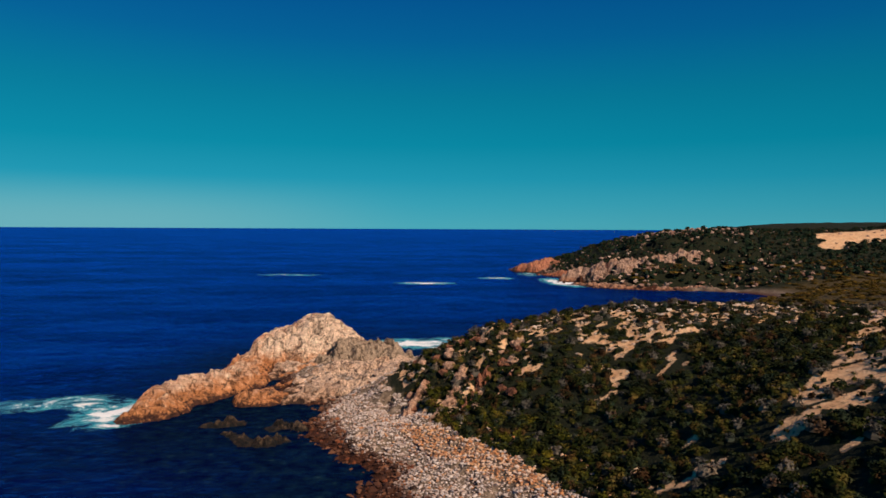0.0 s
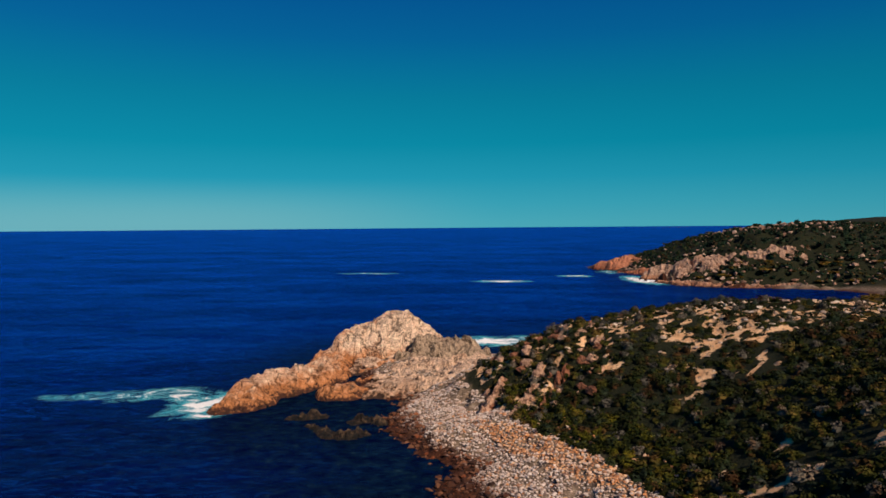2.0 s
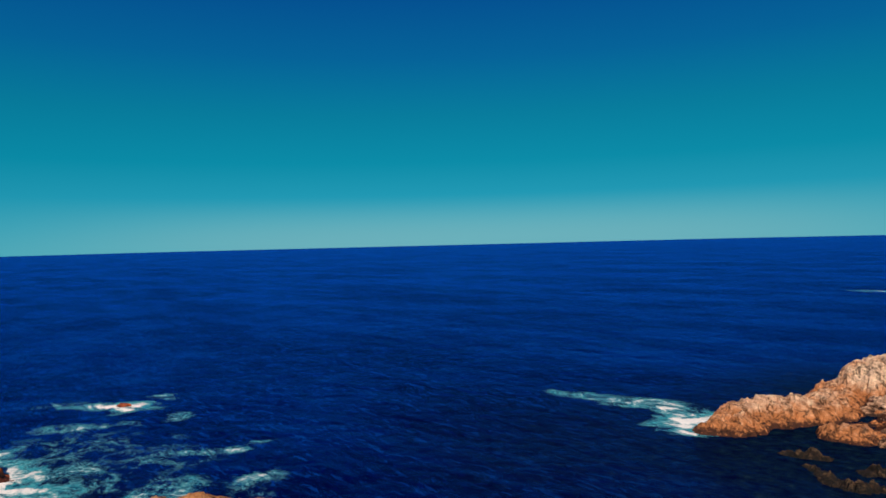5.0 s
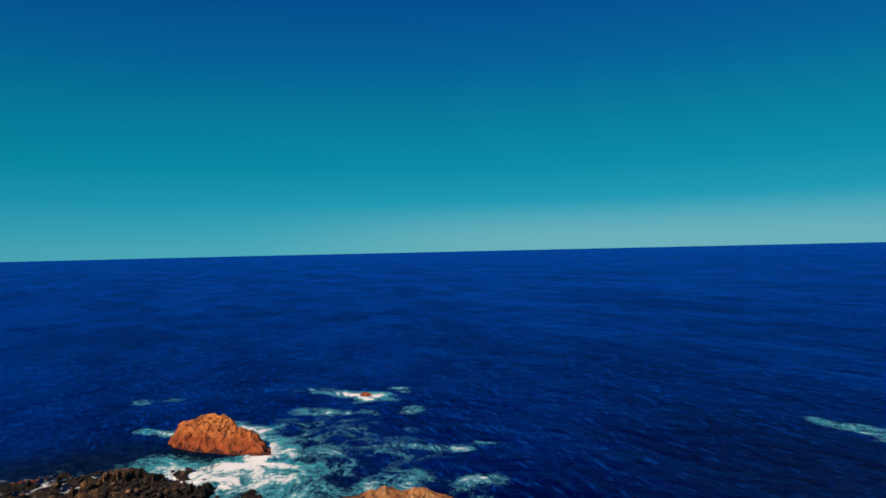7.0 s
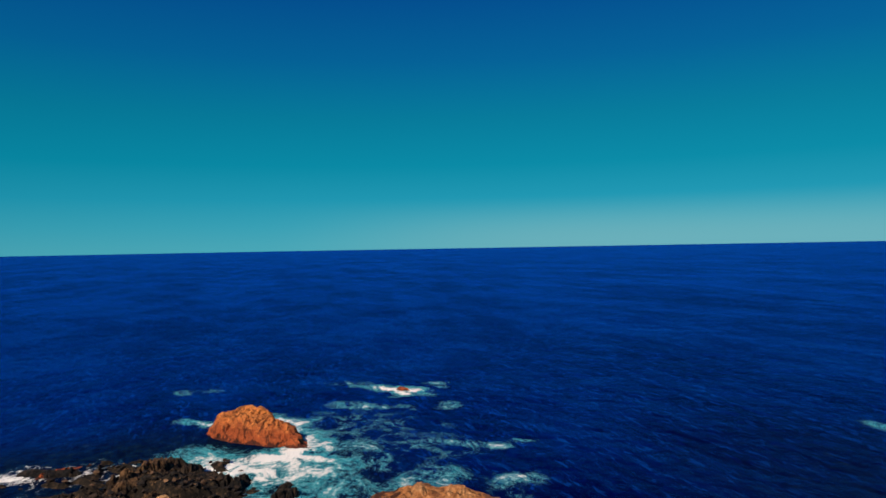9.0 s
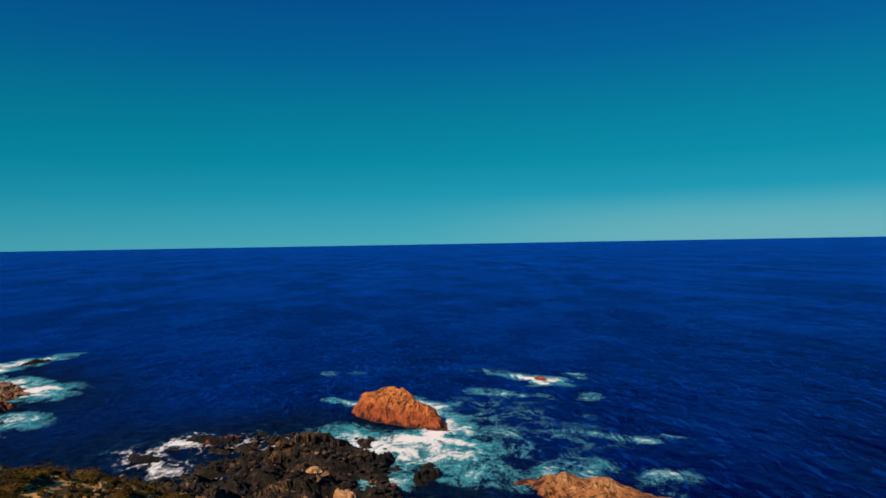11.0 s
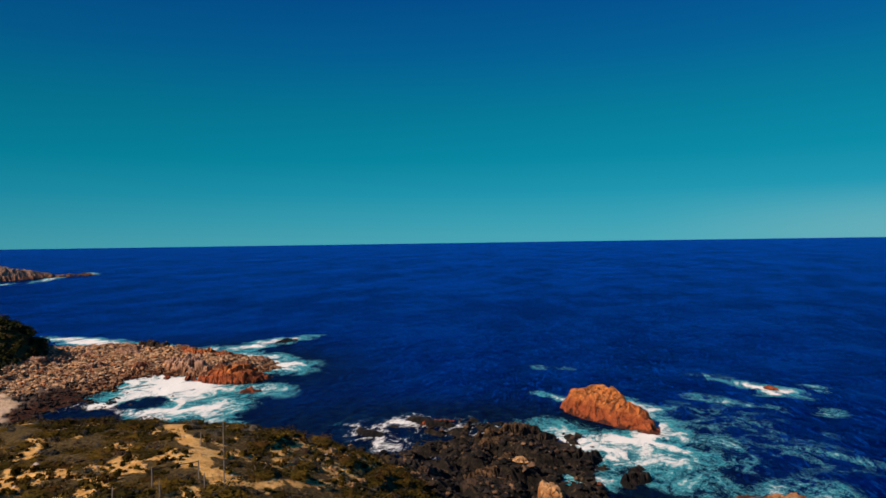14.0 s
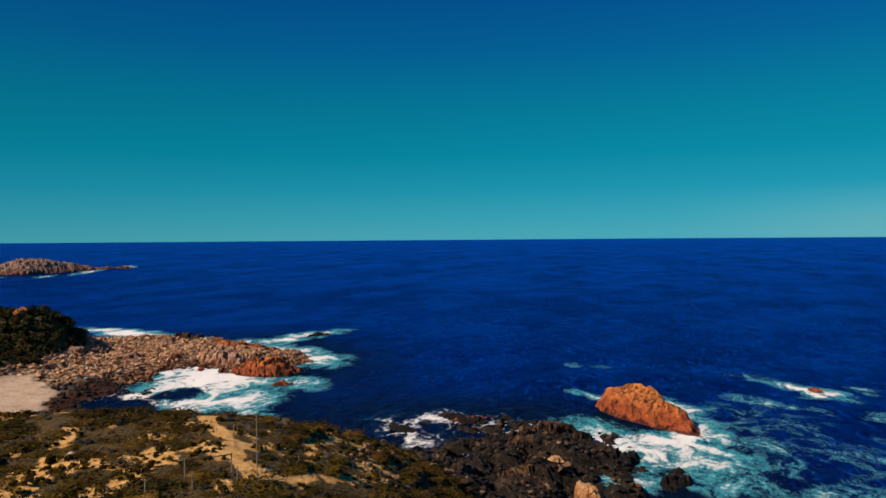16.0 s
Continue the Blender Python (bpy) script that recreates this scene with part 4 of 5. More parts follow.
massif("spit_skerry", [(-119.5, -64, 0.3, 1.6), (-120.2, -61.5, 1.0, 1.8), (-121, -59.5, 0.4, 1.4)], rock_rust, "small red rock in the surf", "rock", 37, 0.25, 1.2, 0.6, group="skerries of the spit")
massif("spit_skerry", [(-128, -85, 0.3, 1.3), (-129.2, -85.5, 1.0, 1.5), (-130, -86, 0.3, 1.2)], rock_rust, "small red rock in the surf", "rock", 38, 0.25, 1.2, 0.6, group="skerries of the spit")
massif("spit_skerry", [(-183, -80, 0.2, 1.6), (-180, -82, 0.9, 2.0), (-177, -83.5, 0.2, 1.4)], rock_dark, "small dark rock in the surf", "rock", 45, 0.25, 1.2, 0.6, group="skerries of the spit")
spit_rng = random.Random(17)
for k in range(34):
    cx, cy = spit_rng.uniform(-166, -128), spit_rng.uniform(-126, -70)
    cz = float(base_height(cx, cy))
    r = spit_rng.uniform(1.0, 2.4)
    if 0.9 < cz < 3.2:
        rock("spit_block", cx, cy, cz, (r * 1.3, r * 0.9, r * 0.6), 29 * k, 700 + k, rock_pink if k % 3 else rock_cliff, "blocky pinkish-brown bedrock on the spit", "rock", 4, "bedrock on the spit", knob=0.8)
massif("shelf_crag", [(-101.5, -4.8, 0.6, 3), (-98.5, -7.5, 1.8, 4.2), (-95, -10.5, 1.9, 4.6), (-91.5, -12, 1.0, 3.8)], rock_umber, "dark brown crag on the rock shelf", "crag", 23, 0.26, 1.3, 0.9, 1.8, split=0.8, rough=0.8)
massif("shelf_crag", [(-99.5, -4, 0.5, 2.4), (-95, -2, 1.2, 3.0), (-91, 1.2, 0.9, 2.6), (-88, 3.4, 0.2, 1.8)], rock_dark, "black crag at the edge of the rock shelf", "crag", 46, 0.32, 2.0, 1.0, 2.4, split=0.9)
massif("shelf_crag", [(-92, -5, 1.2, 3.4), (-86, -6, 1.6, 4.6), (-80, -8, 2.2, 5.4)], rock_umber, "dark brown broken crag on the rock shelf", "crag", 47, 0.26, 1.2, 0.9, 1.6, split=0.8, rough=0.9)
massif("shelf_skerry", [(-88.5, 10, 0.1, 1.6), (-86, 8.8, 0.9, 2.2), (-83.6, 7.2, 0.5, 1.8)], rock_dark, "jagged black rock in the foam", "rock", 48, 0.25, 1.4, 0.9, 2.4, "shelf skerries")
massif("shelf_skerry", [(-92.5, 4.4, 0.5, 1.6), (-90.5, 3, 1.4, 2.2), (-88.5, 1.8, 0.6, 1.8)], rock_dark, "jagged black rock in the foam", "rock", 49, 0.25, 1.4, 0.9, 2.4, "shelf skerries")
massif("shelf_skerry", [(-107, -17, 0.0, 1.1), (-105, -19.5, 0.3, 1.4), (-103, -23, 0.0, 1.1)], rock_rust, "low reddish rock awash beside the shelf", "rock", 50, 0.25, 1.4, 0.6, 2.4, "shelf skerries")
rock("shelf_skerry", -105, -22, -0.4, (5, 1.8, 1.3), 70, 24, rock_dark, "low black rock awash beside the shelf", "rock", 4, "shelf skerries")
rock("shelf_skerry", -98, -29, -0.4, (4, 1.6, 1.2), 60, 26, rock_dark, "low black rock awash beside the shelf", "rock", 4, "shelf skerries")
rock("shelf_skerry", -81, 4, -0.4, (2.2, 1.6, 1.4), 10, 29, rock_rust, "small reddish rock in the foam", "rock", 4, "shelf skerries")
rock("shelf_boulder", -75, -1, 1.2, (2.6, 1.8, 1.7), 30, 61, rock_gold, "pale orange-tan boulder on the black shelf", "rock", 5, "tan boulders on the shelf")
rock("shelf_boulder", -83, -5.5, 1.6, (1.5, 1.1, 1.3), 80, 62, rock_gold, "pale orange-tan boulder on the black shelf", "rock", 4, "tan boulders on the shelf")
massif("far_island", [(-385, -520, 4, 14), (-414, -500, 6, 18), (-428, -485, 8, 22), (-442, -480, 12.5, 24), (-460, -474, 12, 22), (-486, -468, 6.5, 16), (-505, -468, 3, 10), (-526, -458, 2.2, 7), (-540, -450, 0.6, 5)], rock_island, "low bare rocky island far out at sea", "island", 52, 1.3, 6, 1.5, 1.6, rough=1.8, split=0.8)
for k, line in enumerate([[(-6, 91, 2.6, 2.4), (-3.5, 96, 5.2, 3.0), (-1.5, 101, 8.0, 3.0)], [(-2.5, 87.5, 4.2, 2.4), (0.5, 92, 6.6, 3.2), (2.5, 97, 9.0, 3.2)], [(1.5, 86, 4.8, 2.2), (4, 90, 6.9, 3.2), (6, 95, 9.2, 3.0)], [(5, 86, 5.2, 2), (7.5, 89.5, 7.8, 2.4), (9.5, 93, 9.6, 2.2)]]):
    massif("hillside_outcrop", line, rock_pink if k != 2 else rock_cliff, "broken pinkish granite face at the end of the hill", "rock face", 80 + k, 0.28, 1.5, 1.0, 1.6, "rock faces of the hill", rough=1.0, split=1.0, floor=1.0)
crag_rng = random.Random(5)
for k in range(60):
    cx, cy = crag_rng.uniform(-6, 11), crag_rng.uniform(86, 111)
    cz = float(base_height(cx, cy))
    r = crag_rng.uniform(0.4, 1.1)
    if cz > 2.5:
        rock("cliff_rock", cx, cy, cz - 0.25 * r, (r * 1.25, r * 1.0, r * 0.7), 50 * k, 100 + k, rock_pink if k % 3 else rock_cliff, "broken pinkish granite block on the hillside", "rock", 4, "hillside rocks", knob=0.6)
HEAD_LABEL = "pinkish rock rib on the far headland"
massif("headland_tip", [(44, 430, 1, 8), (50, 424, 5, 10), (58, 420, 8, 12), (66, 420, 8, 12), (74, 415, 6, 10)], rock_red_head, "bare red rock at the tip of the far headland", "headland", 61, 1.2, 6, 2.0, 2.0, rough=1.5)
massif("headland_tip", [(56, 392, 0.5, 5), (62, 388, 2.5, 7), (70, 378, 3, 8), (74, 365, 2.5, 7)], rock_red_head, "low red rock below the far headland", "headland", 62, 1.2, 5, 1.6, 2.0, rough=1.2)
massif("headland_rock", [(70, 352, 7, 12), (82, 345, 11.5, 16), (94, 341, 13, 17), (106, 338, 15, 18), (118, 339, 16, 19), (130, 343, 16, 19), (144, 350, 14.5, 16), (156, 356, 13, 12)], rock_head, HEAD_LABEL, "rock face", 70, 1.0, 6, 3.2, 1.25, "headland rocks", rough=3.0, split=0.9)
massif("headland_ledge", [(66, 330, 1.2, 5), (72, 318, 1.6, 6), (86, 309, 1.4, 6), (100, 304, 1.2, 5), (116, 308, 1.2, 5), (132, 318, 1.0, 4)], rock_head, "low pinkish rock ledge below the far headland", "rock ledge", 71, 0.8, 3, 1.0, 1.8, "headland rocks", rough=1.0)
shelf_rng = random.Random(9)
for k in range(30):
    cx, cy = shelf_rng.uniform(-100, -62), shelf_rng.uniform(-34, 8)
    cz = float(base_height(cx, cy))
    r = shelf_rng.uniform(0.9, 2.4)
    if -0.1 < cz < 4.5:
        rock("shelf_rock", cx, cy, cz - 0.1 * r, (r * 1.3, r * 0.8, r * 0.55), 37 * k, 400 + k, rock_dark, "jagged black rock on the shelf below the hill", "rock", 4, "rocks on the shelf")
for k, (cx, cy) in enumerate([(-122, -139), (-128, -133), (-117, -146)]):
    rock("knoll_rock", cx, cy, float(base_height(cx, cy)) + 0.8, (2.2, 1.6, 1.4), 50 * k, 500 + k, rock_rust, "reddish rock on top of the scrub-covered knoll", "rock", 4, "rocks on the knoll")


nose_rng = random.Random(77)
for k in range(11):
    u = nose_rng.random()
    cx, cy = -60 + 13 * u + nose_rng.uniform(-1.5, 1.5), -18 + 6 * u + nose_rng.uniform(-2.2, 2.2)
    r = nose_rng.uniform(0.22, 0.5)
    rock("slope_boulder", cx, cy, float(land_height(np.array([cx]), np.array([cy]))[0][0]), (r * 1.3, r * 0.8, r), 47 * k, 800 + k, rock_gold, "pale orange-tan boulder on the steep end of the slope", "rock", 3, "boulders on the slope", knob=0.8)


# ---- loose stones ----
def hull_stone(seed, flat=0.7):
    """An angular stone about 1 m wide: points (n, 3) and triangles (m, 3)."""
    rnd = random.Random(seed)
    bm = bmesh.new()
    for _ in range(11):
        d = Vector((rnd.gauss(0, 1), rnd.gauss(0, 1), rnd.gauss(0, 1))).normalized()
        bm.verts.new(Vector((d.x * 0.5, d.y * 0.42, d.z * 0.5 * flat)) * rnd.uniform(0.85, 1.1))
    made = bmesh.ops.convex_hull(bm, input=bm.verts)
    bmesh.ops.delete(bm, geom=[g for g in made["geom_interior"] if isinstance(g, bmesh.types.BMVert)], context="VERTS")
    bmesh.ops.triangulate(bm, faces=bm.faces)
    bm.verts.index_update()
    v = np.array([p.co[:] for p in bm.verts])
    f = np.array([[p.index for p in q.verts] for q in bm.faces])
    bm.free()
    return v, f


def many(name, shapes, spots, material, seed):
    """One mesh of many copies. spots: rows of x, y, z, half-widths sx, sy, sz, turn."""
    rng = np.random.default_rng(seed)
    vs, fs, base = [], [], 0
    pick = rng.integers(0, len(shapes), len(spots))
    for k, (v, f) in enumerate(shapes):
        p = spots[pick == k]
        if not len(p):
            continue
        c, s = np.cos(p[:, 6])[:, None], np.sin(p[:, 6])[:, None]
        x, y, z = (v[None, :, i] * p[:, 3 + i, None] for i in range(3))
        co = np.stack([x * c - y * s + p[:, 0, None], x * s + y * c + p[:, 1, None], z + p[:, 2, None]], -1)
        fs.append((f[None] + (np.arange(len(p)) * len(v))[:, None, None] + base).reshape(-1, f.shape[1]))
        vs.append(co.reshape(-1, 3))
        base += len(p) * len(v)
    return new(name, mesh_of(name, np.concatenate(vs), np.concatenate(fs), material))


def scatter(x0, x1, y0, y1, gap, seed):
    """Uneven points over a rectangle, about a gap apart, with the land's height and zones there."""
    rng = np.random.default_rng(seed)
    gx, gy = np.meshgrid(np.arange(x0, x1, gap), np.arange(y0, y1, gap))
    x = gx.ravel() + rng.uniform(-0.48, 0.48, gx.size) * gap
    y = gy.ravel() + rng.uniform(-0.48, 0.48, gx.size) * gap
    z, st, ru, bl, be = land_height(x, y)
    return x, y, z, st, ru, bl, be, rng


STONES = [hull_stone(s) for s in range(14)]


def stone_field(name, area, gap, lo, hi, material, keep, label, seed, sink=0.2, parts=0, piece="boulder", near=(0, 0)):
    x, y, z, st, ru, bl, be, rng = scatter(*area, gap, seed)
    ok = keep(x, y, z, st, ru, bl, be, rng)
    x, y, z = x[ok], y[ok], z[ok]
    r = lo + (hi - lo) * rng.random(len(x)) ** 2.2
    spots = np.stack([x, y, z + r * 0.3 - r * sink, r * rng.uniform(0.8, 1.3, len(x)), r * rng.uniform(0.8, 1.2, len(x)), r * rng.uniform(0.7, 1.2, len(x)), rng.uniform(0, 6.3, len(x))], -1)
    first = np.argsort(np.hypot(x - near[0], y - near[1]))
    if parts:
        holder = tagged(new(name), label, "boulders", kind="structure")
        meshes = [mesh_of(piece, v, f, material) for v, f in STONES]
        for k, i in enumerate(first[:parts]):
            px, py, pz, sx, sy, sz, a = spots[i]
            ob = new(piece, meshes[k % len(meshes)])
            ob.matrix_world = pose(px, py, pz, 0, 0, math.degrees(a)) @ Matrix.Diagonal((sx, sy, sz, 1))
            ob.parent = holder
        rest = many(piece + "_spread", STONES, spots[first[parts:]], material, seed)
        rest.parent = holder
        tagged(rest, kind="stuff")
    else:
        tagged(many(name, STONES, spots, material, seed), label, "boulders", kind="stuff")


stone_field("boulder_beach", (-32, 20, 50, 140), 0.33, 0.26, 0.62, boulder_mat,
            lambda x, y, z, st, ru, bl, be, rng: (z > 0.35 + 0.3 * rng.random(len(x))) & (z < np.where(y > 104, 7.5, 4.4)) & ((st > 0.2) | (y > 108)) & (rng.random(len(x)) < 1 - 0.75 * smooth(y, 103, 110)) & (blob(x, y, 2.6, 75.3, 17, 2.6, -54) + rng.random(len(x)) * 0.5 < 0.5), "grey and pink boulders heaped along the shore", 71, parts=300, near=(2, 66))
stone_field("rust_boulders", (-12, 20, 58, 95), 0.36, 0.34, 0.72, boulder_rust,
            lambda x, y, z, st, ru, bl, be, rng: (z > 0.8) & (z < 5) & (blob(x, y, 2.6, 75.3, 17, 2.6, -54) + rng.random(len(x)) * 0.5 > 0.45), "orange-stained boulders at the foot of the hill", 72)
stone_field("wet_boulders", (-30, 6, 50, 112), 0.7, 0.5, 1.2, boulder_red,
            lambda x, y, z, st, ru, bl, be, rng: (z > -0.55) & (z < 0.9) & (rng.random(len(x)) < 0.75 + 0.3 * z), "red-brown boulders at the edge of the lagoon", 73)
stone_field("spit_boulders", (-175, -104, -150, -62), 0.66, 0.48, 1.5, boulder_tan,
            lambda x, y, z, st, ru, bl, be, rng: (z > 0.1) & (z < 5.0) & (be < 0.3) & (st > 0.3) & ~((x > -113) & (y > -99)), "red-brown angular boulders covering the spit", 74, sink=0.25)
stone_field("cove_stones", (-118, -90, -98, -72), 0.8, 0.4, 1.3, boulder_black,
            lambda x, y, z, st, ru, bl, be, rng: (z > -0.8) & (z < 2.0) & (rng.random(len(x)) < 0.85 * (1 - be)), "dark wet stones along the edge of the cove", 75)
stone_field("shelf_stones", (-110, -58, -46, 14), 0.66, 0.25, 1.2, boulder_black,
            lambda x, y, z, st, ru, bl, be, rng: (z > 0.2) & (bl > 0.4) & (rng.random(len(x)) < 0.9), "black and brown broken rock on the shelf", 76)
stone_field("hillside_stones", (-8, 85, 84, 150), 0.9, 0.25, 1.1, boulder_pale,
            lambda x, y, z, st, ru, bl, be, rng: (z > 4) & (sand_bare(x, y, z) > 0.4) & (rng.random(len(x)) < 0.55), "pale pink stones on the bare hillside", 77)
stone_field("slope_stones", (-72, -25, -50, -6), 1.1, 0.12, 0.5, boulder_pale,
            lambda x, y, z, st, ru, bl, be, rng: (z > 4) & (sand_bare(x, y, z) > 0.4) & (rng.random(len(x)) < 0.25), "pale stones on the sandy slope", 78)
stone_field("headland_stones", (60, 330, 300, 470), 2.6, 0.9, 3.4, boulder_head,
            lambda x, y, z, st, ru, bl, be, rng: (z > 0.6) & ((rng.random(len(x)) < 0.08 + 0.8 * blob(x, y, 145, 400, 55, 26, -10)) | ((z < 16) & (x < 175) & (y < 380) & (rng.random(len(x)) < 0.45)) | ((x < 110) & (z < 7))), "pale rock faces on the far headland", 79)


# ---- scrub ----
def bush_shape(seed, leaves, lobes=6, leaf=0.16, low=0.55, core=True):
    """A bush about 2 m wide and 1.1 m high on the ground: leaf sprays over rounded lobes."""
    rng = np.random.default_rng(seed)
    cen = np.c_[rng.uniform(-0.55, 0.55, (lobes, 2)), rng.uniform(0.25, 0.7, lobes)]
    rad = rng.uniform(0.3, 0.55, lobes)
    cen[0], rad[0] = (0, 0, 0.5), 0.6
    cen[:, 2] *= low / 0.55
    which = rng.integers(0, lobes, leaves)
    d = rng.normal(size=(leaves, 3))
    d[:, 2] = np.abs(d[:, 2]) * 0.9 + rng.normal(size=leaves) * 0.25
    d /= np.linalg.norm(d, axis=1)[:, None]
    p = cen[which] + d * (rad[which] * rng.uniform(0.78, 1.12, leaves))[:, None]
    p[:, 2] = np.maximum(p[:, 2] * (low / 0.55 if low < 0.5 else 1), 0.02)
    nrm = d + rng.normal(size=(leaves, 3)) * 0.32
    nrm /= np.linalg.norm(nrm, axis=1)[:, None]
    a = np.cross(nrm, rng.normal(size=(leaves, 3)))
    a /= np.linalg.norm(a, axis=1)[:, None]
    b = np.cross(nrm, a)
    s = (leaf * rng.uniform(0.6, 1.3, leaves))[:, None]
    tip = p + a * s * 1.2
    spray = np.stack([p - a * s * 0.5 + b * s * 0.75, p - a * s * 0.5 - b * s * 0.75, tip], 1)
    v, f = spray.reshape(-1, 3), np.arange(leaves * 3).reshape(-1, 3)
    if core:
        ring = np.linspace(0, 2 * np.pi, 9)[:-1]
        rows = [(0.66, 0.0), (0.6, 0.26 * low / 0.55), (0.4, 0.48 * low / 0.55), (0.1, 0.6 * low / 0.55)]
        cv = np.array([[r * math.cos(t) * (1 + 0.16 * math.sin(3 * t + seed)), r * math.sin(t) * (1 + 0.16 * math.cos(2 * t + seed)), z] for r, z in rows for t in ring])
        cf = np.array([t for k in range(3) for j in range(8) for t in ([k * 8 + j, k * 8 + (j + 1) % 8, (k + 1) * 8 + (j + 1) % 8], [k * 8 + j, (k + 1) * 8 + (j + 1) % 8, (k + 1) * 8 + j])])
        f = np.concatenate([f, cf + len(v)])
        v = np.concatenate([v, cv])
    return v, f


BUSHES = [bush_shape(s, 120, lobes=7, leaf=0.155) for s in range(8)]
LOW_BUSHES = [bush_shape(200 + s, 64, lobes=5, leaf=0.2) for s in range(6)]
MATS = [bush_shape(40 + s, 420, lobes=16, leaf=0.064, low=0.36) for s in range(6)]
TUFTS = [bush_shape(120 + s, 26, lobes=3, leaf=0.42, core=False) for s in range(5)]
FINE_BUSHES = [bush_shape(160 + s, 130, lobes=8, leaf=0.15) for s in range(5)]
FAR_BUSHES = [bush_shape(80 + s, 46, leaf=0.30) for s in range(6)]


def stem_bm(rnd):
    bm = bmesh.new()
    for k in range(4):
        a, lean = rnd.uniform(0, 6.3), rnd.uniform(0.2, 0.5)
        top = Vector((math.cos(a) * lean, math.sin(a) * lean, 0.55))
        made = bmesh.ops.create_cone(bm, segments=6, radius1=0.045, radius2=0.02, depth=1.0, cap_ends=True)
        turn = top.to_track_quat("Z", "Y").to_matrix().to_4x4()
        bmesh.ops.transform(bm, matrix=Matrix.Translation(top / 2) @ turn @ Matrix.Diagonal((1, 1, top.length, 1)), verts=made["verts"])
    return bm


def bush_thing(name, shape, material, label, group, seed):
    v, f = shape
    base = tagged(new(name), label, "shrub", group)
    crown = new("crown", mesh_of("crown", v, f, material))
    crown.parent = base
    part("stem", stem_bm(random.Random(seed)), stem_wood, base)
    return base


def scrub(name, area, gap, wide, tall, shapes, material, keep, label, seed, things=0, near=(0, 0), thing_name="shrub", group="", bare_most=0.45):
    x, y, z, st, ru, bl, be, rng = scatter(*area, gap, seed)
    bare_here = sand_bare(x, y, z)
    ok = (st < 0.35) & (bl < 0.4) & (be < 0.3) & (bare_here < bare_most) & keep(x, y, z, rng)
    x, y, z = x[ok], y[ok], z[ok]
    r = wide[0] + (wide[1] - wide[0]) * rng.random(len(x)) ** 1.6
    h = r * rng.uniform(tall[0], tall[1], len(x))
    spots = np.stack([x, y, z - 0.08, r, r * rng.uniform(0.8, 1.2, len(x)), h, rng.uniform(0, 6.3, len(x))], -1)
    order = np.argsort(np.hypot(x - near[0], y - near[1]))
    if things:
        firsts = [bush_thing(thing_name, s, material, label, group, seed + k) for k, s in enumerate(shapes)]
        for k, i in enumerate(order[:things]):
            px, py, pz, sx, sy, sz, a = spots[i]
            m = pose(px, py, pz, 0, 0, math.degrees(a))
            ob = firsts[k] if k < len(firsts) else copy_thing(firsts[k % len(firsts)], m)
            ob.matrix_basis = m @ Matrix.Diagonal((sx, sy, sz, 1))
    if len(spots) > things:
        tagged(many(name, shapes, spots[order[things:]], material, seed), label, "scrub", kind="stuff")


def crest_zone(x, y):
    return smooth(y, 84, 94) * (1 - smooth(y, 150, 165))


scrub("hill_scrub", (-8, 92, 22, 165), 1.36, (0.5, 1.35), (0.6, 1.05), BUSHES, leaf_dark,
      lambda x, y, z, rng: (z > 2.9) & (rng.random(len(x)) < 0.96 - 0.8 * crest_zone(x, y)) & (np.hypot(x, y) > 36) & (np.maximum(np.maximum(streak(x, y, GULLY, 2.0), scar(x, y + 0.7, 1.5)), np.maximum(streak(x, y, UPPER_GULLY, 3.0), streak(x, y, SIDE_GULLY, 1.6))) < rng.random(len(x)) + 0.15), "dense dark green coastal scrub on the hillside", 201, things=150, near=(22, 58), group="scrub on the hill")
scrub("crest_scrub", (-4, 92, 46, 165), 0.85, (0.32, 0.85), (0.34, 0.55), LOW_BUSHES, leaf_dark,
      lambda x, y, z, rng: (z > 4) & (rng.random(len(x)) < 0.95 * np.maximum(crest_zone(x, y), streak(x, y, UPPER_GULLY, 5))), "low wind-cut scrub on the crest of the hill", 213, bare_most=0.35)
scrub("grey_scrub", (-8, 92, 30, 150), 3.8, (0.6, 1.2), (0.8, 1.1), BUSHES[:4], leaf_grey, lambda x, y, z, rng: z > 4, "pale grey saltbush among the scrub", 202, things=60, near=(22, 62), thing_name="saltbush", group="saltbush on the hill")
scrub("slope_scrub", (-6, 12, 86, 112), 1.15, (0.35, 0.85), (0.7, 1.1), BUSHES, leaf_dark, lambda x, y, z, rng: (z > 3.2) & (rng.random(len(x)) < 0.75), "low dark scrub among the hillside rocks", 211, bare_most=2)
scrub("olive_scrub", (-6, 24, 46, 96), 1.25, (0.5, 1.1), (0.6, 0.95), BUSHES, leaf_olive, lambda x, y, z, rng: (z > 2.8) & (z + 1.5 * (fbm(x, y, 5, 91) - 0.5) < 6.0), "yellow-green scrub along the foot of the hill", 212, things=60, near=(14, 60), thing_name="olive_shrub", group="olive scrub at the hill foot", bare_most=0.8)
scrub("sand_tufts", (-8, 92, 30, 150), 1.0, (0.2, 0.55), (0.7, 1.2), TUFTS, leaf_dark, lambda x, y, z, rng: (z > 3) & (sand_bare(x, y, z) > 0.3) & (rng.random(len(x)) < 0.5), "small dark tufts on bare sand", 209, bare_most=2)
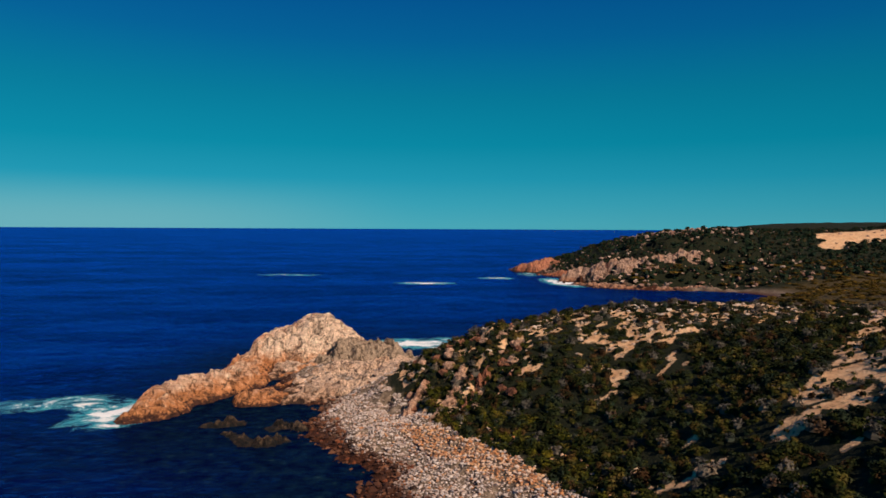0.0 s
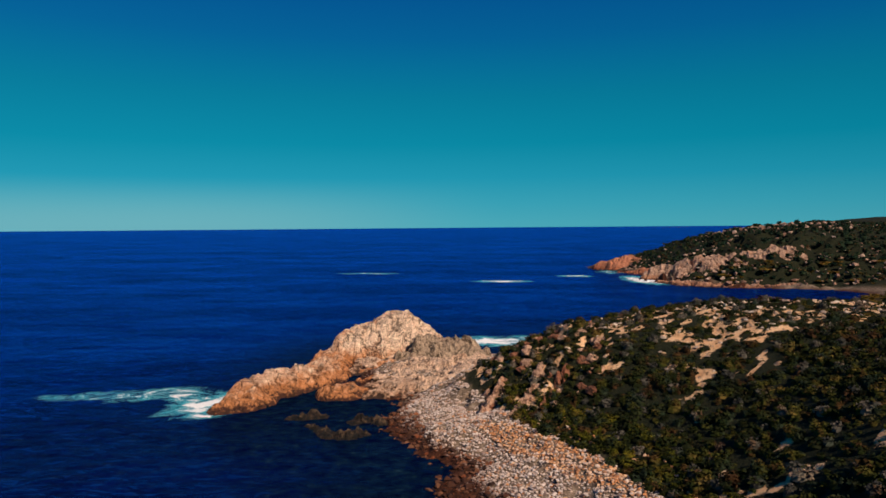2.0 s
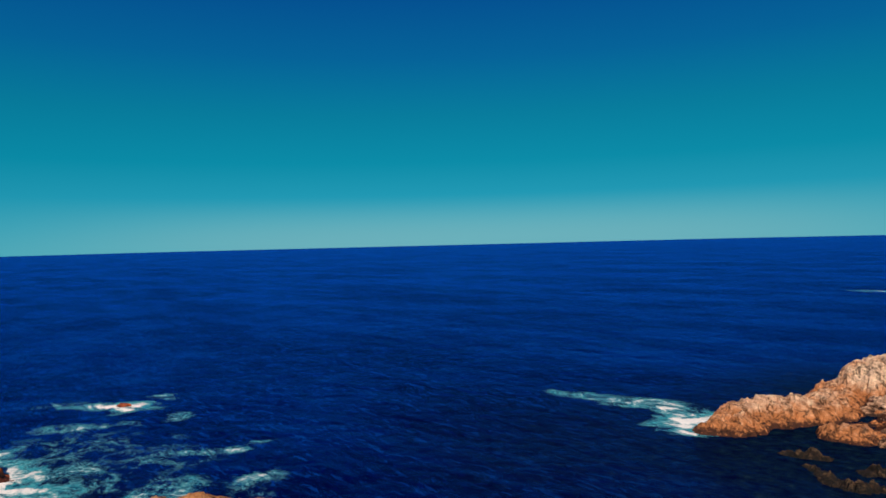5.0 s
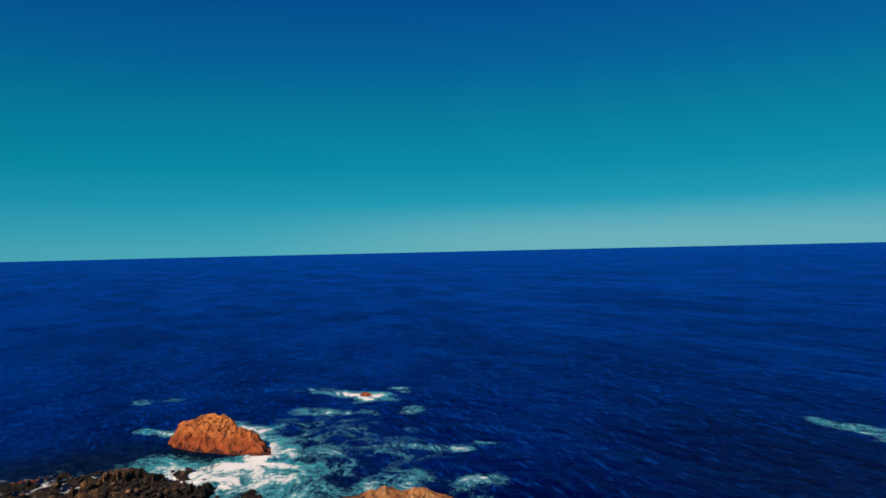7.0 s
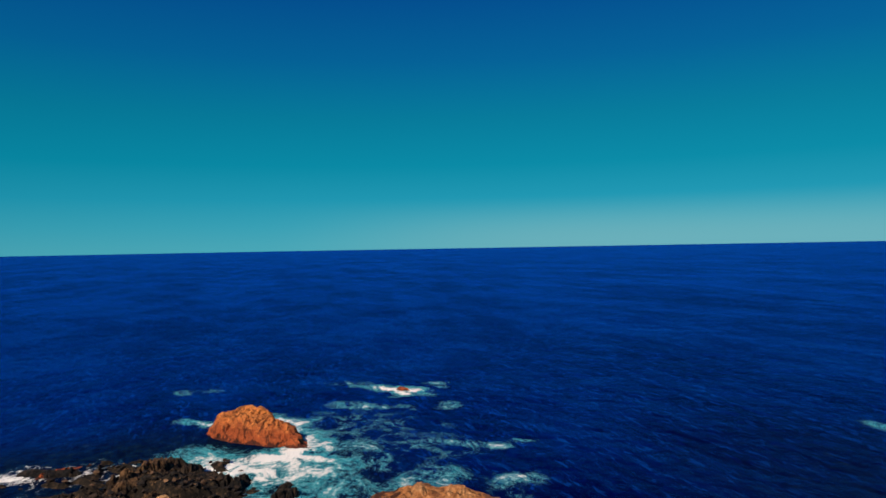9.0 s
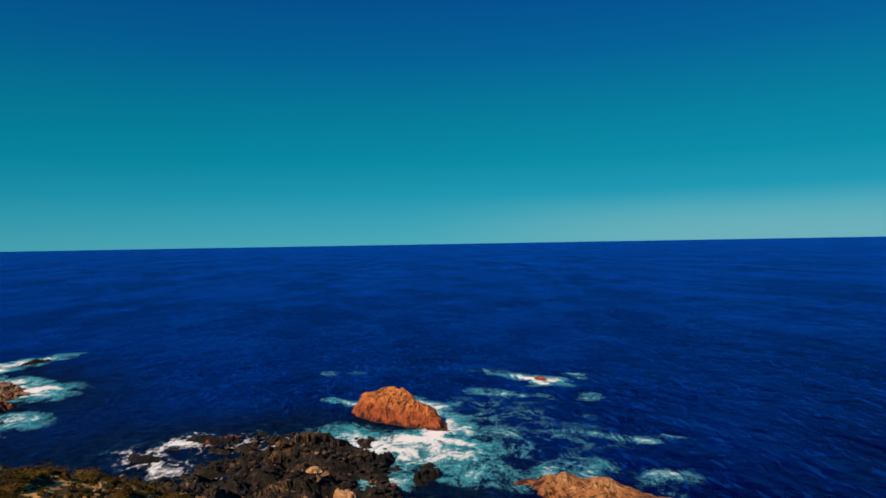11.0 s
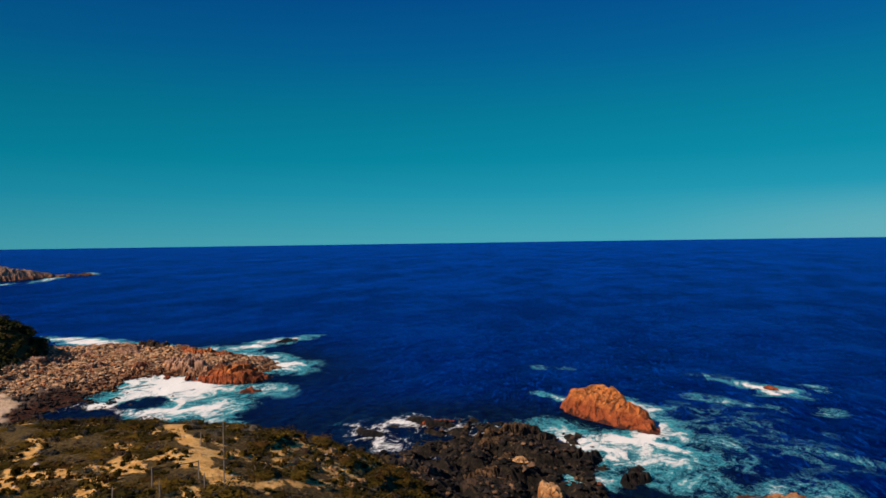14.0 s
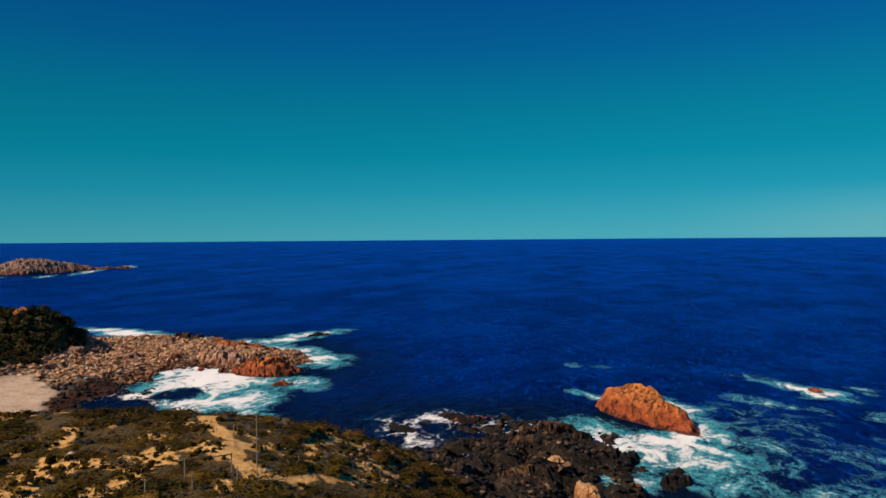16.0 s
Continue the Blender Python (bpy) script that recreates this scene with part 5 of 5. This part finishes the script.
scrub("heath_tufts", (-72, -18, -66, 6), 0.55, (0.12, 0.5), (0.6, 1.0), TUFTS, leaf_heath, lambda x, y, z, rng: (z > 4) & (sand_bare(x, y, z) > 0.3) & (streak(x, y, TRACK, 0.8) < 0.3) & (rng.random(len(x)) < 0.75), "small dark tufts on orange sand", 210, bare_most=2)
scrub("heath_mats", (-72, -18, -66, 6), 1.6, (0.8, 2.2), (0.34, 0.5), MATS, leaf_heath,
      lambda x, y, z, rng: (z > 4) & (rng.random(len(x)) < 0.95) & (np.hypot(x + 5, y) > 20) & (streak(x, y, TRACK, 1.3) < 0.4) & (np.max([streak(x, y, line, 1.2) for line in NOSE_SAND], 0) < 0.4), "low rounded dark green heath on sandy soil", 203, things=150, near=(-45, -24), thing_name="heath_bush", group="heath on the slope")
scrub("grey_tufts", (-66, -22, -60, 0), 1.15, (0.2, 0.55), (0.6, 0.9), BUSHES[:4], leaf_grey,
      lambda x, y, z, rng: (z > 5) & (rng.random(len(x)) < 0.7), "small grey-green tufts on the sand", 204, things=60, near=(-43, -28), thing_name="grey_tuft", group="tufts on the slope")
scrub("knoll_scrub", (-160, -70, -190, -108), 2.0, (0.9, 2.0), (0.7, 1.0), BUSHES, leaf_dark, lambda x, y, z, rng: z > 2.6, "dense dark scrub on the knoll above the beach", 205)
scrub("near_scrub", (-25, 92, -66, 36), 3.4, (0.8, 1.6), (0.6, 1.0), FINE_BUSHES, leaf_dark, lambda x, y, z, rng: (z > 4) & ((np.hypot(x, y) <= 36) | (y < 22)) & (z < 24) & ~((x < -18) & (y < 6)), "dark coastal scrub on the plateau", 206)
scrub("plain_scrub", (60, 360, 150, 330), 5.2, (1.6, 3.6), (0.2, 0.36), FAR_BUSHES, leaf_heath, lambda x, y, z, rng: (z > 2.5) & ((x > 92) | (y > 165)), "olive heath on the plain behind the hill", 207)
scrub("headland_scrub", (60, 380, 300, 500), 4.0, (1.4, 2.9), (0.5, 0.9), FAR_BUSHES, leaf_hazed, lambda x, y, z, rng: (z > 2.6) & (rng.random(len(x)) < 0.95 - 0.7 * blob(x, y, 142, 402, 50, 24, -10)), "dark scrub on the far headland", 208)


# ---- fence and mast ----
def post_bm(radius, height, sides=8, cap=0.02):
    bm = bmesh.new()
    made = bmesh.ops.create_cone(bm, segments=sides, radius1=radius, radius2=radius * 0.92, depth=height, cap_ends=True)
    bmesh.ops.translate(bm, vec=(0, 0, height / 2), verts=made["verts"])
    top = [e for e in bm.edges if all(v.co.z > height * 0.9 for v in e.verts)]
    bmesh.ops.bevel(bm, geom=top, offset=cap, segments=2, affect="EDGES")
    return bm


def bar_bm(a, b, radius):
    bm = bmesh.new()
    a, b = Vector(a), Vector(b)
    made = bmesh.ops.create_cone(bm, segments=8, radius1=radius, radius2=radius, depth=(b - a).length, cap_ends=True)
    turn = (b - a).to_track_quat("Z", "Y").to_matrix().to_4x4()
    bmesh.ops.transform(bm, matrix=Matrix.Translation((a + b) / 2) @ turn, verts=made["verts"])
    return bm


def ground_at(x, y):
    return float(land_height(np.array([x]), np.array([y]))[0][0])


def lone_post(x, y, h, r=0.042):
    me = bpy.data.meshes.new("fence_post")
    bm = post_bm(r, h + 0.3)
    bm.to_mesh(me)
    bm.free()
    me.materials.append(post_wood)
    ob = new("fence_post", me)
    ob.matrix_world = pose(x, y, ground_at(x, y) - 0.3, 1.5 * math.sin(7 * x), 1.5 * math.cos(5 * y), 0)
    tagged(ob, "weathered grey wooden post beside the sandy track", "post", "posts along the track")


fence = tagged(new("rail_fence"), "short fence of two grey posts and a rail", "fence")
fa, fb = (-39.1, -22.9), (-41.6, -21.4)
za, zb = ground_at(*fa), ground_at(*fb)
for (fx, fy), fz in ((fa, za), (fb, zb)):
    p = part("post", post_bm(0.042, 1.5), post_wood, fence)
    p.matrix_world = pose(fx, fy, fz - 0.3)
part("rail", bar_bm((*fa, za + 1.1), (*fb, zb + 1.1), 0.03), stem_wood, fence)
for x, y, h in ((-38.3, -21.8, 0.9), (-40.5, -20.3, 0.9), (-47.8, -25.2, 1.15), (-36.2, -23.3, 0.9)):
    lone_post(x, y, h)
mast = tagged(new("marker_mast"), "tall thin pale grey pole standing in the heath", "pole")
mx, my = -41.4, -19.5
mz = ground_at(mx, my)
lower = part("lower_pole", post_bm(0.038, 3.4), post_wood, mast)
lower.matrix_world = pose(mx, my, mz - 0.4)
upper = part("upper_pole", post_bm(0.028, 1.3), post_wood, mast)
upper.matrix_world = pose(mx, my, mz + 2.9)
